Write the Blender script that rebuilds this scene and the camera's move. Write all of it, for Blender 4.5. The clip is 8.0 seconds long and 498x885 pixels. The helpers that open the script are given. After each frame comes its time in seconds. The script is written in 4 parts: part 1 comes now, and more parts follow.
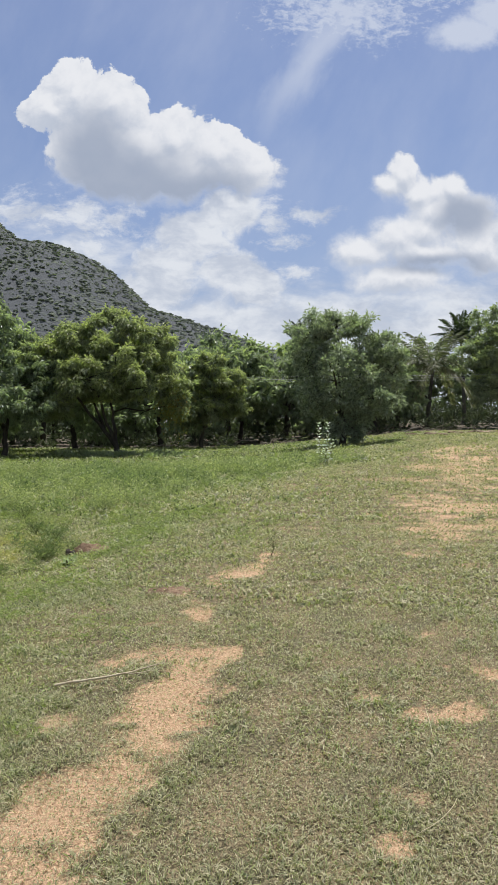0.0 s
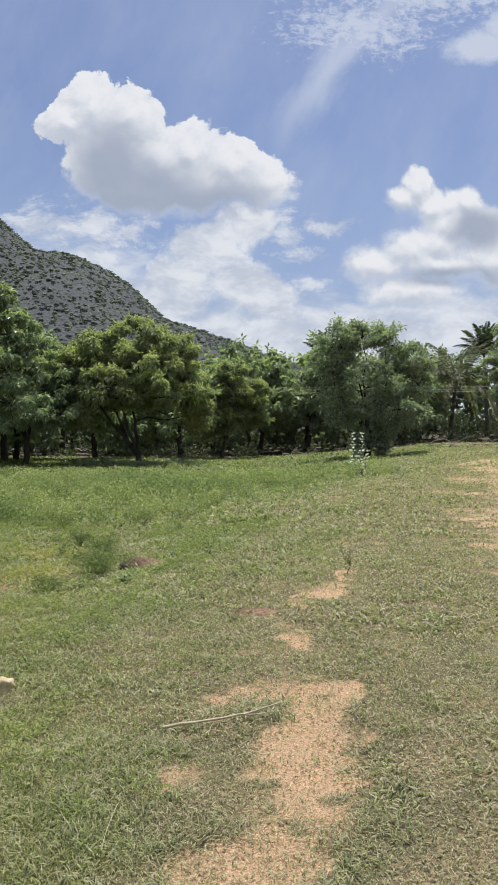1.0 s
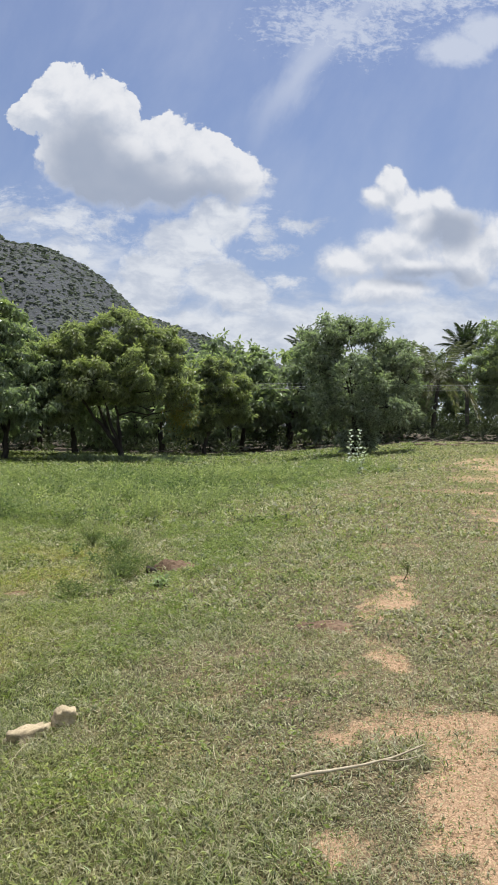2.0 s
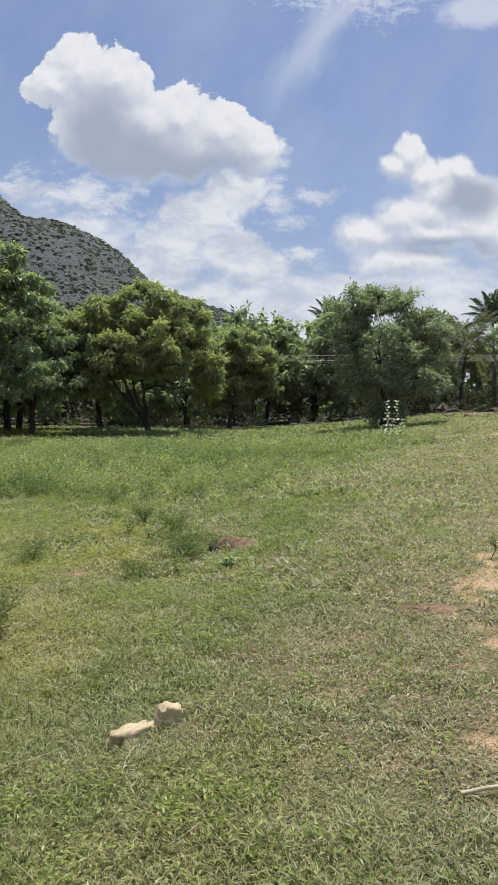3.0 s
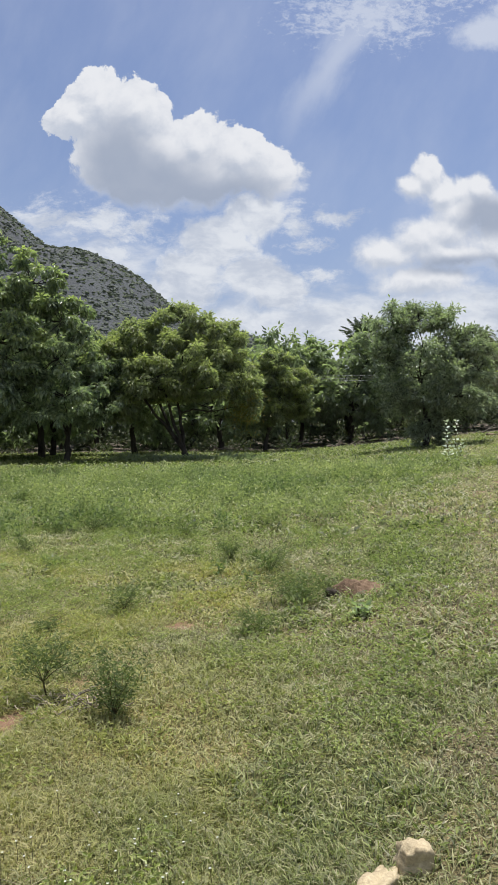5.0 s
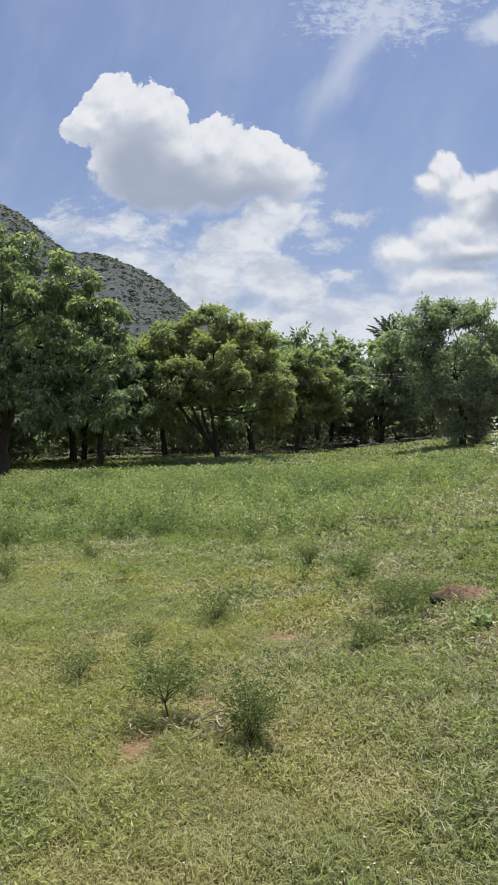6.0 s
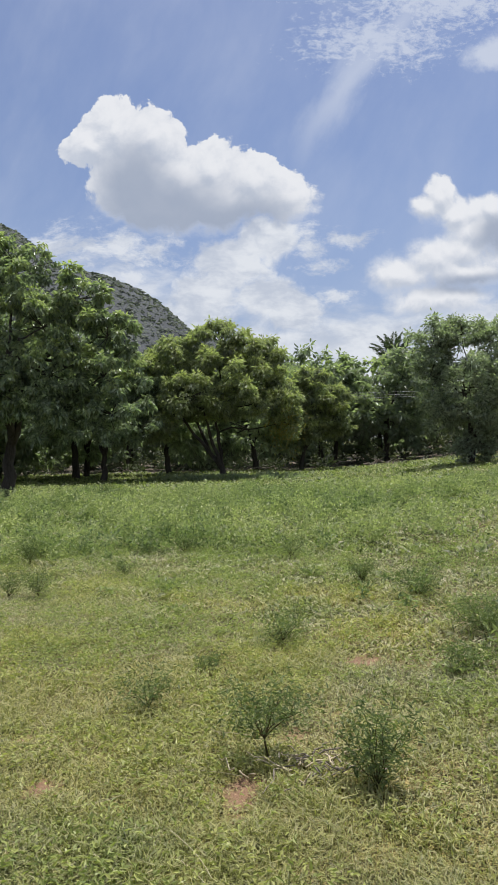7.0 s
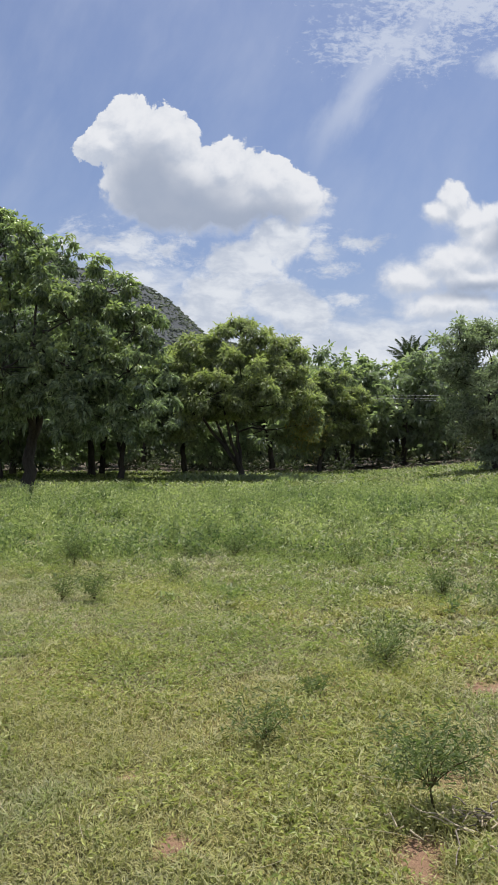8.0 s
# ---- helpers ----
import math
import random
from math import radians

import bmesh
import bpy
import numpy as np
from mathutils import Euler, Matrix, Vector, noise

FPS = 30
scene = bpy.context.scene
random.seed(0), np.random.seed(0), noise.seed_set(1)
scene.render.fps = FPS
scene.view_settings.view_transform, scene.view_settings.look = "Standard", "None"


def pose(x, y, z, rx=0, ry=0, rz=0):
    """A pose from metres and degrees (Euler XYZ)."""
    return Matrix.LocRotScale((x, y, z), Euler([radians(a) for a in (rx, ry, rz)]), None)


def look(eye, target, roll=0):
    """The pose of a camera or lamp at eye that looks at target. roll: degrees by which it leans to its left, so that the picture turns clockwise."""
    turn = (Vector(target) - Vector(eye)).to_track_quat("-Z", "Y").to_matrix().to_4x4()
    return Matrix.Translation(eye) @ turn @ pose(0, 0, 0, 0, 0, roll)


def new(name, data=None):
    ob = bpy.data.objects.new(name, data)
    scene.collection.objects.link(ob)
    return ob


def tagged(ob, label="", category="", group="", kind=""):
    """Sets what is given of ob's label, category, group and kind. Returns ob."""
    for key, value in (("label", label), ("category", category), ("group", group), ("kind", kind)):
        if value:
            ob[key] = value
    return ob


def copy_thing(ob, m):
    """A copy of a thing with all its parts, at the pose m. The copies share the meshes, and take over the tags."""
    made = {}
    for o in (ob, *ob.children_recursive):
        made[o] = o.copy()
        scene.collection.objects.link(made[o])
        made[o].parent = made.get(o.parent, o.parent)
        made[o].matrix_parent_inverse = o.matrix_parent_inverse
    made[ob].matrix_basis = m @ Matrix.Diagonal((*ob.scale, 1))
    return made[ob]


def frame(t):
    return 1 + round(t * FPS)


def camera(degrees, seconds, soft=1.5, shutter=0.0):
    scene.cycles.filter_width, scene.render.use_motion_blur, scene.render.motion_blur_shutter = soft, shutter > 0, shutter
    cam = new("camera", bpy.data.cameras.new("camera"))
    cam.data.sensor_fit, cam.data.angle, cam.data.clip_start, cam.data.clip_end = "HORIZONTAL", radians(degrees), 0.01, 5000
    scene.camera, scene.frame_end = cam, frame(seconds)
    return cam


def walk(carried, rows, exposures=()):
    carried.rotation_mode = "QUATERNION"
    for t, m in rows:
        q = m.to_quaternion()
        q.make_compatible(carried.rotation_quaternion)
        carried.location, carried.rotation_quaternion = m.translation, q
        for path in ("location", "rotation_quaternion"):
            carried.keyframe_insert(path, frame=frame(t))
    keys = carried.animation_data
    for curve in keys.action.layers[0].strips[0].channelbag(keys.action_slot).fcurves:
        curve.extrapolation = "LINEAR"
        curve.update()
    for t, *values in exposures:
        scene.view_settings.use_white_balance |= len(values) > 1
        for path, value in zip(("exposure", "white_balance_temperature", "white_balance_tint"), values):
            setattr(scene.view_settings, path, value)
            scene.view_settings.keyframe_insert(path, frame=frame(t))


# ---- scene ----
PATH = [
    (0, (-0.098, -0.06, 1.535), (-0.09, 1.939, 1.47), -0.4),
    (0.5, (-0.393, 0.312, 1.469), (-0.429, 2.311, 1.407), -0.2),
    (1, (-0.776, 0.566, 1.484), (-0.8, 2.565, 1.448), 0.1),
    (1.2, (-0.878, 0.676, 1.465), (-0.893, 2.676, 1.427), 0.1),
    (2.3, (-1.747, 1.395, 1.429), (-1.687, 3.394, 1.378), 1.0),
    (2.5, (-1.81, 1.413, 1.449), (-1.771, 3.412, 1.376), 0.6),
    (3, (-2.076, 1.768, 1.382), (-2.074, 3.765, 1.269), 0.2),
    (3.5, (-2.307, 2.033, 1.421), (-2.355, 4.03, 1.342), -0.3),
    (4, (-2.615, 2.228, 1.458), (-2.651, 4.228, 1.421), -0.2),
    (4.2, (-2.714, 2.283, 1.478), (-2.74, 4.283, 1.449), -0.3),
    (5.3, (-3.173, 2.971, 1.375), (-3.242, 4.969, 1.315), -1.1),
    (5.5, (-3.33, 3.041, 1.374), (-3.403, 5.039, 1.323), -1.2),
    (6, (-3.69, 3.172, 1.377), (-3.803, 5.168, 1.329), -1.8),
    (6.5, (-3.99, 3.482, 1.324), (-4.151, 5.476, 1.304), -2.2),
    (7, (-4.334, 3.726, 1.251), (-4.434, 5.724, 1.253), -1.5),
    (7.5, (-4.717, 3.976, 1.242), (-4.742, 5.976, 1.248), -1.2),
    (8, (-5.069, 4.323, 1.21), (-5.187, 6.319, 1.216), -0.1),
]
cam = camera(36.2, 8.0)
walk(cam, [(t, look(eye, target, roll)) for t, eye, target, roll in PATH], [(0.0, 0.29), (8.0, 0.29)])

# ---- sun and sky ----
SUN_EL, SUN_AZ = 73.0, 26.0
sun = new("sun", bpy.data.lights.new("sun", "SUN"))
sun.data.energy, sun.data.angle, sun.data.color = 4.85, radians(0.53), (1.0, 0.975, 0.95)
toward_sun = Vector((math.sin(radians(SUN_AZ)) * math.cos(radians(SUN_EL)), math.cos(radians(SUN_AZ)) * math.cos(radians(SUN_EL)), math.sin(radians(SUN_EL))))
sun.matrix_world = look(toward_sun * 100, (0, 0, 0))


class Nodes:
    """Short names for making shader nodes."""

    def __init__(self, tree):
        self.tree = tree
        tree.nodes.clear()

    def add(self, kind, *values, **settings):
        node = self.tree.nodes.new(kind)
        for key, value in settings.items():
            setattr(node, key, value)
        for socket, value in zip(node.inputs, values):
            self.put(socket, value)
        return node

    def put(self, socket, value):
        if value is None:
            return
        if isinstance(value, bpy.types.NodeSocket):
            self.tree.links.new(value, socket)
        else:
            socket.default_value = value

    def math(self, op, a, b=None, c=None, clamp=False):
        return self.add("ShaderNodeMath", a, b, c, operation=op, use_clamp=clamp).outputs[0]

    def vec(self, op, a, b=None):
        node = self.add("ShaderNodeVectorMath", a, b, operation=op)
        return node.outputs["Value"] if op in ("LENGTH", "DOT_PRODUCT") else node.outputs["Vector"]

    def noise(self, at, scale, detail=4.0, rough=0.55, distort=0.0):
        node = self.add("ShaderNodeTexNoise")
        for key, value in (("Vector", at), ("Scale", scale), ("Detail", detail), ("Roughness", rough), ("Distortion", distort)):
            self.put(node.inputs[key], value)
        return node.outputs[0]

    def ramp(self, value, low, high, to_low=0.0, to_high=1.0):
        node = self.add("ShaderNodeMapRange", interpolation_type="SMOOTHSTEP")
        for key, v in zip(("Value", "From Min", "From Max", "To Min", "To Max"), (value, low, high, to_low, to_high)):
            self.put(node.inputs[key], v)
        return node.outputs[0]

    def mix(self, factor, a, b):
        node = self.add("ShaderNodeMix", data_type="RGBA")
        for n, v in ((0, factor), (6, a), (7, b)):
            self.put(node.inputs[n], v if isinstance(v, (float, int, bpy.types.NodeSocket)) else (*v[:3], 1))
        return node.outputs[2]


def make_sky():
    """A hazy blue noon sky with heaped white clouds and a cirrus veil."""
    world = bpy.data.worlds.new("sky")
    scene.world, world.use_nodes = world, True
    n = Nodes(world.node_tree)
    sky = n.add("ShaderNodeTexSky", sky_type="NISHITA", sun_disc=False, sun_elevation=radians(SUN_EL), sun_rotation=radians(SUN_AZ))
    sky.air_density, sky.dust_density, sky.ozone_density = 1.0, 2.0, 2.0
    base = n.vec("MULTIPLY", sky.outputs[0], (0.10, 0.10, 0.10))
    way = n.add("ShaderNodeTexCoord").outputs["Generated"]
    parts = n.add("ShaderNodeSeparateXYZ", way).outputs
    ahead = n.math("MAXIMUM", parts[1], 0.12)
    flat = n.add("ShaderNodeCombineXYZ", n.math("DIVIDE", parts[0], ahead), n.math("DIVIDE", parts[2], ahead), 0.0).outputs[0]
    swirl = n.vec("MULTIPLY", n.vec("SUBTRACT", n.add("ShaderNodeTexNoise", flat, None, 13.0, 4.0, 0.55).outputs[1], (0.5, 0.5, 0.5)), (0.035, 0.030, 0.0))
    warped = n.vec("ADD", flat, swirl)

    def heap(at, blobs):
        total = None
        for cx, cy, rx, ry in blobs:
            off = n.vec("MULTIPLY", n.vec("SUBTRACT", at, (cx, cy, 0.0)), (1 / rx, 1 / ry, 0.0))
            d = n.math("SUBTRACT", 1.0, n.vec("LENGTH", off))
            total = d if total is None else n.math("SMOOTH_MAX", total, d, 0.3)
        return total

    def puffs(at, scale, amount):
        cell = n.add("ShaderNodeTexVoronoi", feature="SMOOTH_F1", voronoi_dimensions="2D")
        for key, value in (("Vector", at), ("Scale", scale), ("Smoothness", 0.35)):
            n.put(cell.inputs[key], value)
        return n.math("MULTIPLY", n.math("SUBTRACT", 0.42, cell.outputs["Distance"]), amount)

    # centre and half axes of each lobe: the long cloud with its towers, the column below it, the cloud beside
    HEAPS = [(-.218, .418, .048, .050), (-.252, .397, .043, .034), (-.172, .405, .052, .046), (-.190, .350, .078, .060), (-.092, .366, .043, .045), (-.130, .345, .060, .052),
             (-.040, .345, .050, .045), (.006, .318, .050, .046), (-.090, .318, .100, .050), (-.165, .312, .070, .044)]
    COLUMN = [(-.020, .270, .050, .035), (-.065, .238, .055, .045), (-.105, .190, .060, .052), (-.022, .190, .055, .036), (.014, .168, .050, .032), (-.130, .160, .065, .040)]
    BESIDE = [(.206, .315, .032, .034), (.187, .305, .028, .020), (.225, .294, .045, .032), (.250, .290, .035, .028), (.276, .291, .026, .034), (.252, .268, .055, .042), (.300, .258, .050, .048), (.235, .245, .050, .034),
              (.200, .236, .065, .036), (.153, .214, .055, .033), (.240, .214, .085, .036), (.305, .220, .065, .050), (.205, .178, .095, .032), (.345, .245, .055, .055)]

    def pile(at, lobes):
        """The height of the heaped clouds: large lobes, puffs on them, and crumbs."""
        h = n.math("ADD", heap(at, lobes), puffs(at, 19.0, 0.26))
        h = n.math("ADD", h, puffs(at, 58.0, 0.15))
        return n.math("ADD", h, n.math("MULTIPLY", n.math("SUBTRACT", n.noise(at, 44.0, 12.0, 0.72), 0.5), 0.66))

    FRONT = HEAPS + BESIDE
    here, sunward = pile(warped, FRONT), pile(n.vec("ADD", warped, (0.0035, 0.0115, 0.0)), FRONT)
    lower = n.math("ADD", heap(warped, COLUMN), n.math("MULTIPLY", n.math("SUBTRACT", n.noise(warped, 30.0, 10.0, 0.66), 0.5), 1.3))
    # crisp upper edges, ragged soft feet
    foot_soft = n.ramp(n.add("ShaderNodeSeparateXYZ", flat).outputs[1], 0.37, 0.26, 0.13, 0.62)
    heaped = n.ramp(here, 0.06, foot_soft)
    column = n.ramp(lower, -0.05, 0.42, 0.0, 0.95)
    low = heap(warped, [(-.300, .272, .075, .034), (-.190, .226, .055, .022), (-.36, .25, .06, .03), (-.215, .262, .12, .036), (.085, .264, .045, .016), (.055, .230, .045, .011), (.068, .190, .040, .015), (.030, .262, .035, .030)])
    ragged = n.ramp(n.math("ADD", low, n.math("MULTIPLY", n.math("SUBTRACT", n.noise(n.vec("MULTIPLY", warped, (1.0, 1.8, 1.0)), 26.0, 10.0, 0.70), 0.5), 3.4)), 0.05, 1.05, 0.0, 0.88)
    band = heap(warped, [(.10, .106, .50, .068), (-.35, .15, .32, .10), (.60, .12, .40, .09), (.0, .04, 1.5, .09)])
    bank = n.ramp(n.math("ADD", band, n.math("MULTIPLY", n.math("SUBTRACT", n.noise(n.vec("MULTIPLY", warped, (1.0, 2.4, 1.0)), 12.0, 8.0, 0.6), 0.5), 1.8)), -0.25, 0.55, 0.0, 0.92)
    ragged = n.math("MAXIMUM", n.math("MAXIMUM", ragged, bank), column)
    # clouds of the same kind all round
    around = n.ramp(n.noise(n.vec("MULTIPLY", way, (1.0, 1.0, 2.2)), 2.2, 8.0, 0.55), 0.44, 0.60)
    behind = n.math("MULTIPLY", around, n.ramp(parts[1], 0.55, 0.3))
    solid = n.math("MAXIMUM", n.math("MAXIMUM", heaped, ragged), behind)
    # cirrus: a fan of thin streaks, and mackerel flecks
    streak = n.vec("MULTIPLY", n.vec("ADD", flat, n.vec("MULTIPLY", n.add("ShaderNodeTexNoise", flat, None, 6.0, 3.0, 0.5).outputs[1], (0.05, 0.05, 0.0))), (1.0, 0.7, 1.0))
    slant = n.add("ShaderNodeVectorRotate", streak, rotation_type="Z_AXIS")
    n.put(slant.inputs["Angle"], radians(-52))
    silk = n.vec("MULTIPLY", slant.outputs[0], (0.5, 1.0, 1.0))
    veil = n.ramp(n.math("MULTIPLY_ADD", n.noise(silk, 9.0, 7.0, 0.6), 0.6, n.math("MULTIPLY", n.noise(streak, 5.0, 4.0), 0.4)), 0.34, 0.76, 0.02, 0.34)
    off = n.vec("SUBTRACT", flat, (0.085, 0.46, 0.0))
    along = n.vec("DOT_PRODUCT", off, (0.62, 0.785, 0.0))
    across = n.math("ADD", n.vec("DOT_PRODUCT", off, (0.785, -0.62, 0.0)), n.math("MULTIPLY", n.math("MULTIPLY", along, along), -0.9))
    frayed = n.math("ADD", across, n.math("MULTIPLY", n.math("SUBTRACT", n.noise(silk, 26.0, 7.0, 0.6), 0.5), 0.06))
    fan = n.math("MULTIPLY", n.ramp(n.math("ABSOLUTE", frayed), 0.040, 0.0), n.math("MULTIPLY", n.ramp(along, -0.18, 0.02), n.ramp(along, 0.26, 0.08)))
    top = heap(warped, [(.13, .520, .13, .050), (.22, .57, .20, .05)])
    plume = n.ramp(n.math("ADD", heap(warped, [(.285, .492, .055, .026), (.33, .515, .06, .030)]), n.math("MULTIPLY", n.math("SUBTRACT", n.noise(warped, 30.0, 9.0, 0.66), 0.5), 1.4)), -0.1, 0.6, 0.0, 0.9)
    flecks = n.math("MULTIPLY", n.ramp(n.math("ADD", top, n.math("MULTIPLY", n.math("SUBTRACT", n.noise(n.vec("MULTIPLY", warped, (1.0, 1.7, 1.0)), 62.0, 9.0, 0.72), 0.5), 3.4)), -0.05, 1.0), 0.85)
    thin = n.math("MAXIMUM", n.math("MAXIMUM", veil, n.math("MULTIPLY", fan, 0.68)), n.math("MAXIMUM", flecks, plume))
    hazy = n.mix(n.ramp(parts[2], 0.35, 0.02, 0.10, 0.6), n.vec("MULTIPLY", base, (0.86, 0.91, 1.09)), (0.37, 0.47, 0.68))
    hazy = n.mix(thin, hazy, (0.60, 0.655, 0.78))
    # bright where a puff faces the sun, grey beneath
    facing = n.ramp(n.math("SUBTRACT", here, sunward), -0.42, 0.34)
    lit = n.mix(facing, (0.53, 0.58, 0.68), (0.82, 0.835, 0.875))
    shade = heap(warped, [(-.150, .292, .125, .062), (-.195, .340, .055, .060), (-.060, .292, .080, .034), (.288, .260, .042, .026), (.250, .196, .08, .016)])
    grey = n.math("MULTIPLY", n.ramp(n.math("ADD", shade, n.math("MULTIPLY", n.math("SUBTRACT", n.noise(warped, 11.0, 7.0, 0.6), 0.5), 0.8)), -0.35, 0.62), 0.92)
    cloud = n.mix(grey, lit, (0.35, 0.405, 0.52))
    sheet = n.mix(n.ramp(n.noise(n.vec("MULTIPLY", warped, (1.0, 2.0, 1.0)), 14.0, 9.0, 0.62), 0.36, 0.62), (0.54, 0.59, 0.69), (0.77, 0.80, 0.85))
    colour = n.mix(solid, hazy, n.mix(heaped, sheet, cloud))
    back = n.add("ShaderNodeBackground", colour, 0.81)
    n.add("ShaderNodeOutputWorld", back.outputs[0])


make_sky()


# ---- materials ----
def material(name, rough=0.8):
    mat = bpy.data.materials.new(name)
    mat.use_nodes = True
    n = Nodes(mat.node_tree)
    bsdf = n.add("ShaderNodeBsdfPrincipled")
    bsdf.inputs["Roughness"].default_value = rough
    bsdf.inputs["Specular IOR Level"].default_value = 0.12 if rough > 0.8 else 0.4
    out = n.add("ShaderNodeOutputMaterial", bsdf.outputs[0])
    return mat, n, bsdf, out


def bump(n, bsdf, height, strength, distance):
    node = n.add("ShaderNodeBump")
    for key, value in (("Strength", strength), ("Distance", distance), ("Height", height)):
        n.put(node.inputs[key], value)
    n.put(bsdf.inputs["Normal"], node.outputs[0])


def leaf_material(name, dark, mid, fresh_lit, gloss=0.45, through_light=0.35, gold=None):
    """Leaves that differ one by one; the tint attribute blends in a second colour, for fresh or dry growth and for
    painted sunlit tops.
    """
    mat, n, bsdf, out = material(name, gloss)
    tint = n.add("ShaderNodeAttribute", attribute_name="tint").outputs["Fac"]
    own = n.add("ShaderNodeNewGeometry").outputs["Random Per Island"]
    colour = n.mix(own, dark, mid)
    colour = n.mix(n.math("MULTIPLY", tint, n.math("MULTIPLY_ADD", own, 0.65, 0.35)), colour, fresh_lit)
    if gold:
        yellow = n.add("ShaderNodeAttribute", attribute_name="gold").outputs["Fac"]
        colour = n.mix(n.math("MULTIPLY", yellow, n.math("MULTIPLY_ADD", own, 0.7, 0.3)), colour, gold)
    n.put(bsdf.inputs["Base Color"], colour)
    bsdf.inputs["Specular IOR Level"].default_value = 0.45
    trans = n.add("ShaderNodeBsdfTranslucent", n.vec("MULTIPLY", colour, (1.02, 1.22, 0.62)))
    both = n.add("ShaderNodeMixShader", through_light, bsdf.outputs[0], trans.outputs[0])
    n.put(out.inputs[0], both.outputs[0])
    return mat


def plain_material(name, low, high, scale, rough=0.85, relief=0.4, size=0.02, stretch=(1, 1, 1)):
    """Two-scale mottled surface with relief: bark, stone, dry wood."""
    mat, n, bsdf, out = material(name, rough)
    at = n.vec("MULTIPLY", n.add("ShaderNodeTexCoord").outputs["Object"], stretch)
    coarse, fine = n.noise(at, scale, 5.0), n.noise(at, scale * 7, 6.0, 0.65)
    f = n.math("MULTIPLY_ADD", fine, 0.5, n.math("MULTIPLY", coarse, 0.5))
    n.put(bsdf.inputs["Base Color"], n.mix(n.ramp(f, 0.3, 0.7), low, high))
    bump(n, bsdf, f, relief, size)
    return mat


LEAF_NEEM = leaf_material("neem_leaves", (0.165, 0.182, 0.118), (0.345, 0.368, 0.245), (0.46, 0.475, 0.21), 0.42, 0.52)
LEAF_BIG = leaf_material("glossy_leaves", (0.105, 0.132, 0.090), (0.34, 0.392, 0.280), (0.52, 0.56, 0.25), 0.32, 0.46)
LEAF_PALE = leaf_material("greyish_leaves", (0.150, 0.170, 0.130), (0.43, 0.468, 0.385), (0.45, 0.50, 0.25), 0.32, 0.46)
LEAF_WOOD = leaf_material("woodland_leaves", (0.17, 0.195, 0.142), (0.335, 0.375, 0.270), (0.42, 0.46, 0.22), 0.40, 0.50)
LEAF_RUST = leaf_material("ageing_leaves", (0.17, 0.18, 0.05), (0.27, 0.26, 0.07), (0.38, 0.25, 0.09), 0.6, 0.4)
LEAF_HILL = leaf_material("scrub_leaves", (0.105, 0.120, 0.108), (0.225, 0.242, 0.208), (0.28, 0.295, 0.24), 0.9, 0.45)
LEAF_SHRUB = leaf_material("shrub_leaves", (0.075, 0.102, 0.04), (0.165, 0.21, 0.085), (0.28, 0.32, 0.11), 0.5, 0.42)
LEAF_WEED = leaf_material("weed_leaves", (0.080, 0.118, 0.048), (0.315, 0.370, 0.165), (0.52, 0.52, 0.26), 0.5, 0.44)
LEAF_MILK = leaf_material("milkweed_leaves", (0.52, 0.58, 0.48), (0.7, 0.73, 0.64), (0.84, 0.85, 0.8), 0.5, 0.25)
LEAF_SPROUT = leaf_material("sprout_leaves", (0.17, 0.23, 0.10), (0.29, 0.36, 0.18), (0.60, 0.63, 0.45), 0.35, 0.4)
LEAF_PALM = leaf_material("palm_leaflets", (0.035, 0.055, 0.028), (0.085, 0.11, 0.055), (0.34, 0.31, 0.20), 0.5)
GRASS = leaf_material("grass_blades", (0.040, 0.064, 0.018), (0.325, 0.38, 0.120), (0.50, 0.435, 0.300), 0.55, 0.40, (0.44, 0.39, 0.145))
# brush leaves with the shade under the trees put into their colour
LEAF_SHADED_BRUSH = leaf_material("shaded_brush_leaves", (0.030, 0.040, 0.024), (0.095, 0.115, 0.066), (0.17, 0.18, 0.09), 0.7, 0.25)
LEAF_HERB = leaf_material("herb_leaves", (0.1, 0.15, 0.042), (0.26, 0.33, 0.1), (0.46, 0.48, 0.17), 0.45, 0.4, (0.44, 0.42, 0.14))
PETAL = leaf_material("white_petals", (0.70, 0.70, 0.66), (0.82, 0.82, 0.78), (0.82, 0.82, 0.78), 0.6, 0.3)
STRAW = leaf_material("straw", (0.33, 0.28, 0.16), (0.50, 0.44, 0.28), (0.6, 0.55, 0.4), 0.6, 0.15)
BARK = plain_material("dark_bark", (0.024, 0.020, 0.017), (0.085, 0.074, 0.062), 3.0, stretch=(1, 1, 0.25))
PALM_BARK = plain_material("palm_bark", (0.05, 0.045, 0.04), (0.15, 0.135, 0.115), 4.0, stretch=(0.5, 0.5, 3))
STONE = plain_material("pale_stone", (0.27, 0.215, 0.13), (0.58, 0.48, 0.31), 9.0, relief=0.7, size=0.012)
CLOD = plain_material("red_earth", (0.085, 0.056, 0.036), (0.27, 0.18, 0.115), 7.0, relief=0.8, size=0.02)
CRUMB = plain_material("soil_crumb", (0.26, 0.16, 0.09), (0.52, 0.36, 0.22), 30.0, relief=0.3)
DARK_CLOD = plain_material("dark_earth", (0.03, 0.025, 0.02), (0.08, 0.065, 0.05), 6.0, relief=0.8)
DRY_WOOD = plain_material("dry_wood", (0.30, 0.24, 0.15), (0.55, 0.48, 0.34), 14.0, relief=0.3, size=0.004)
LITTER = plain_material("dry_leaf_litter", (0.13, 0.095, 0.065), (0.34, 0.26, 0.185), 12.0, relief=0.9)
GREY_WOOD = plain_material("grey_dead_wood", (0.12, 0.10, 0.08), (0.30, 0.26, 0.21), 5.0)
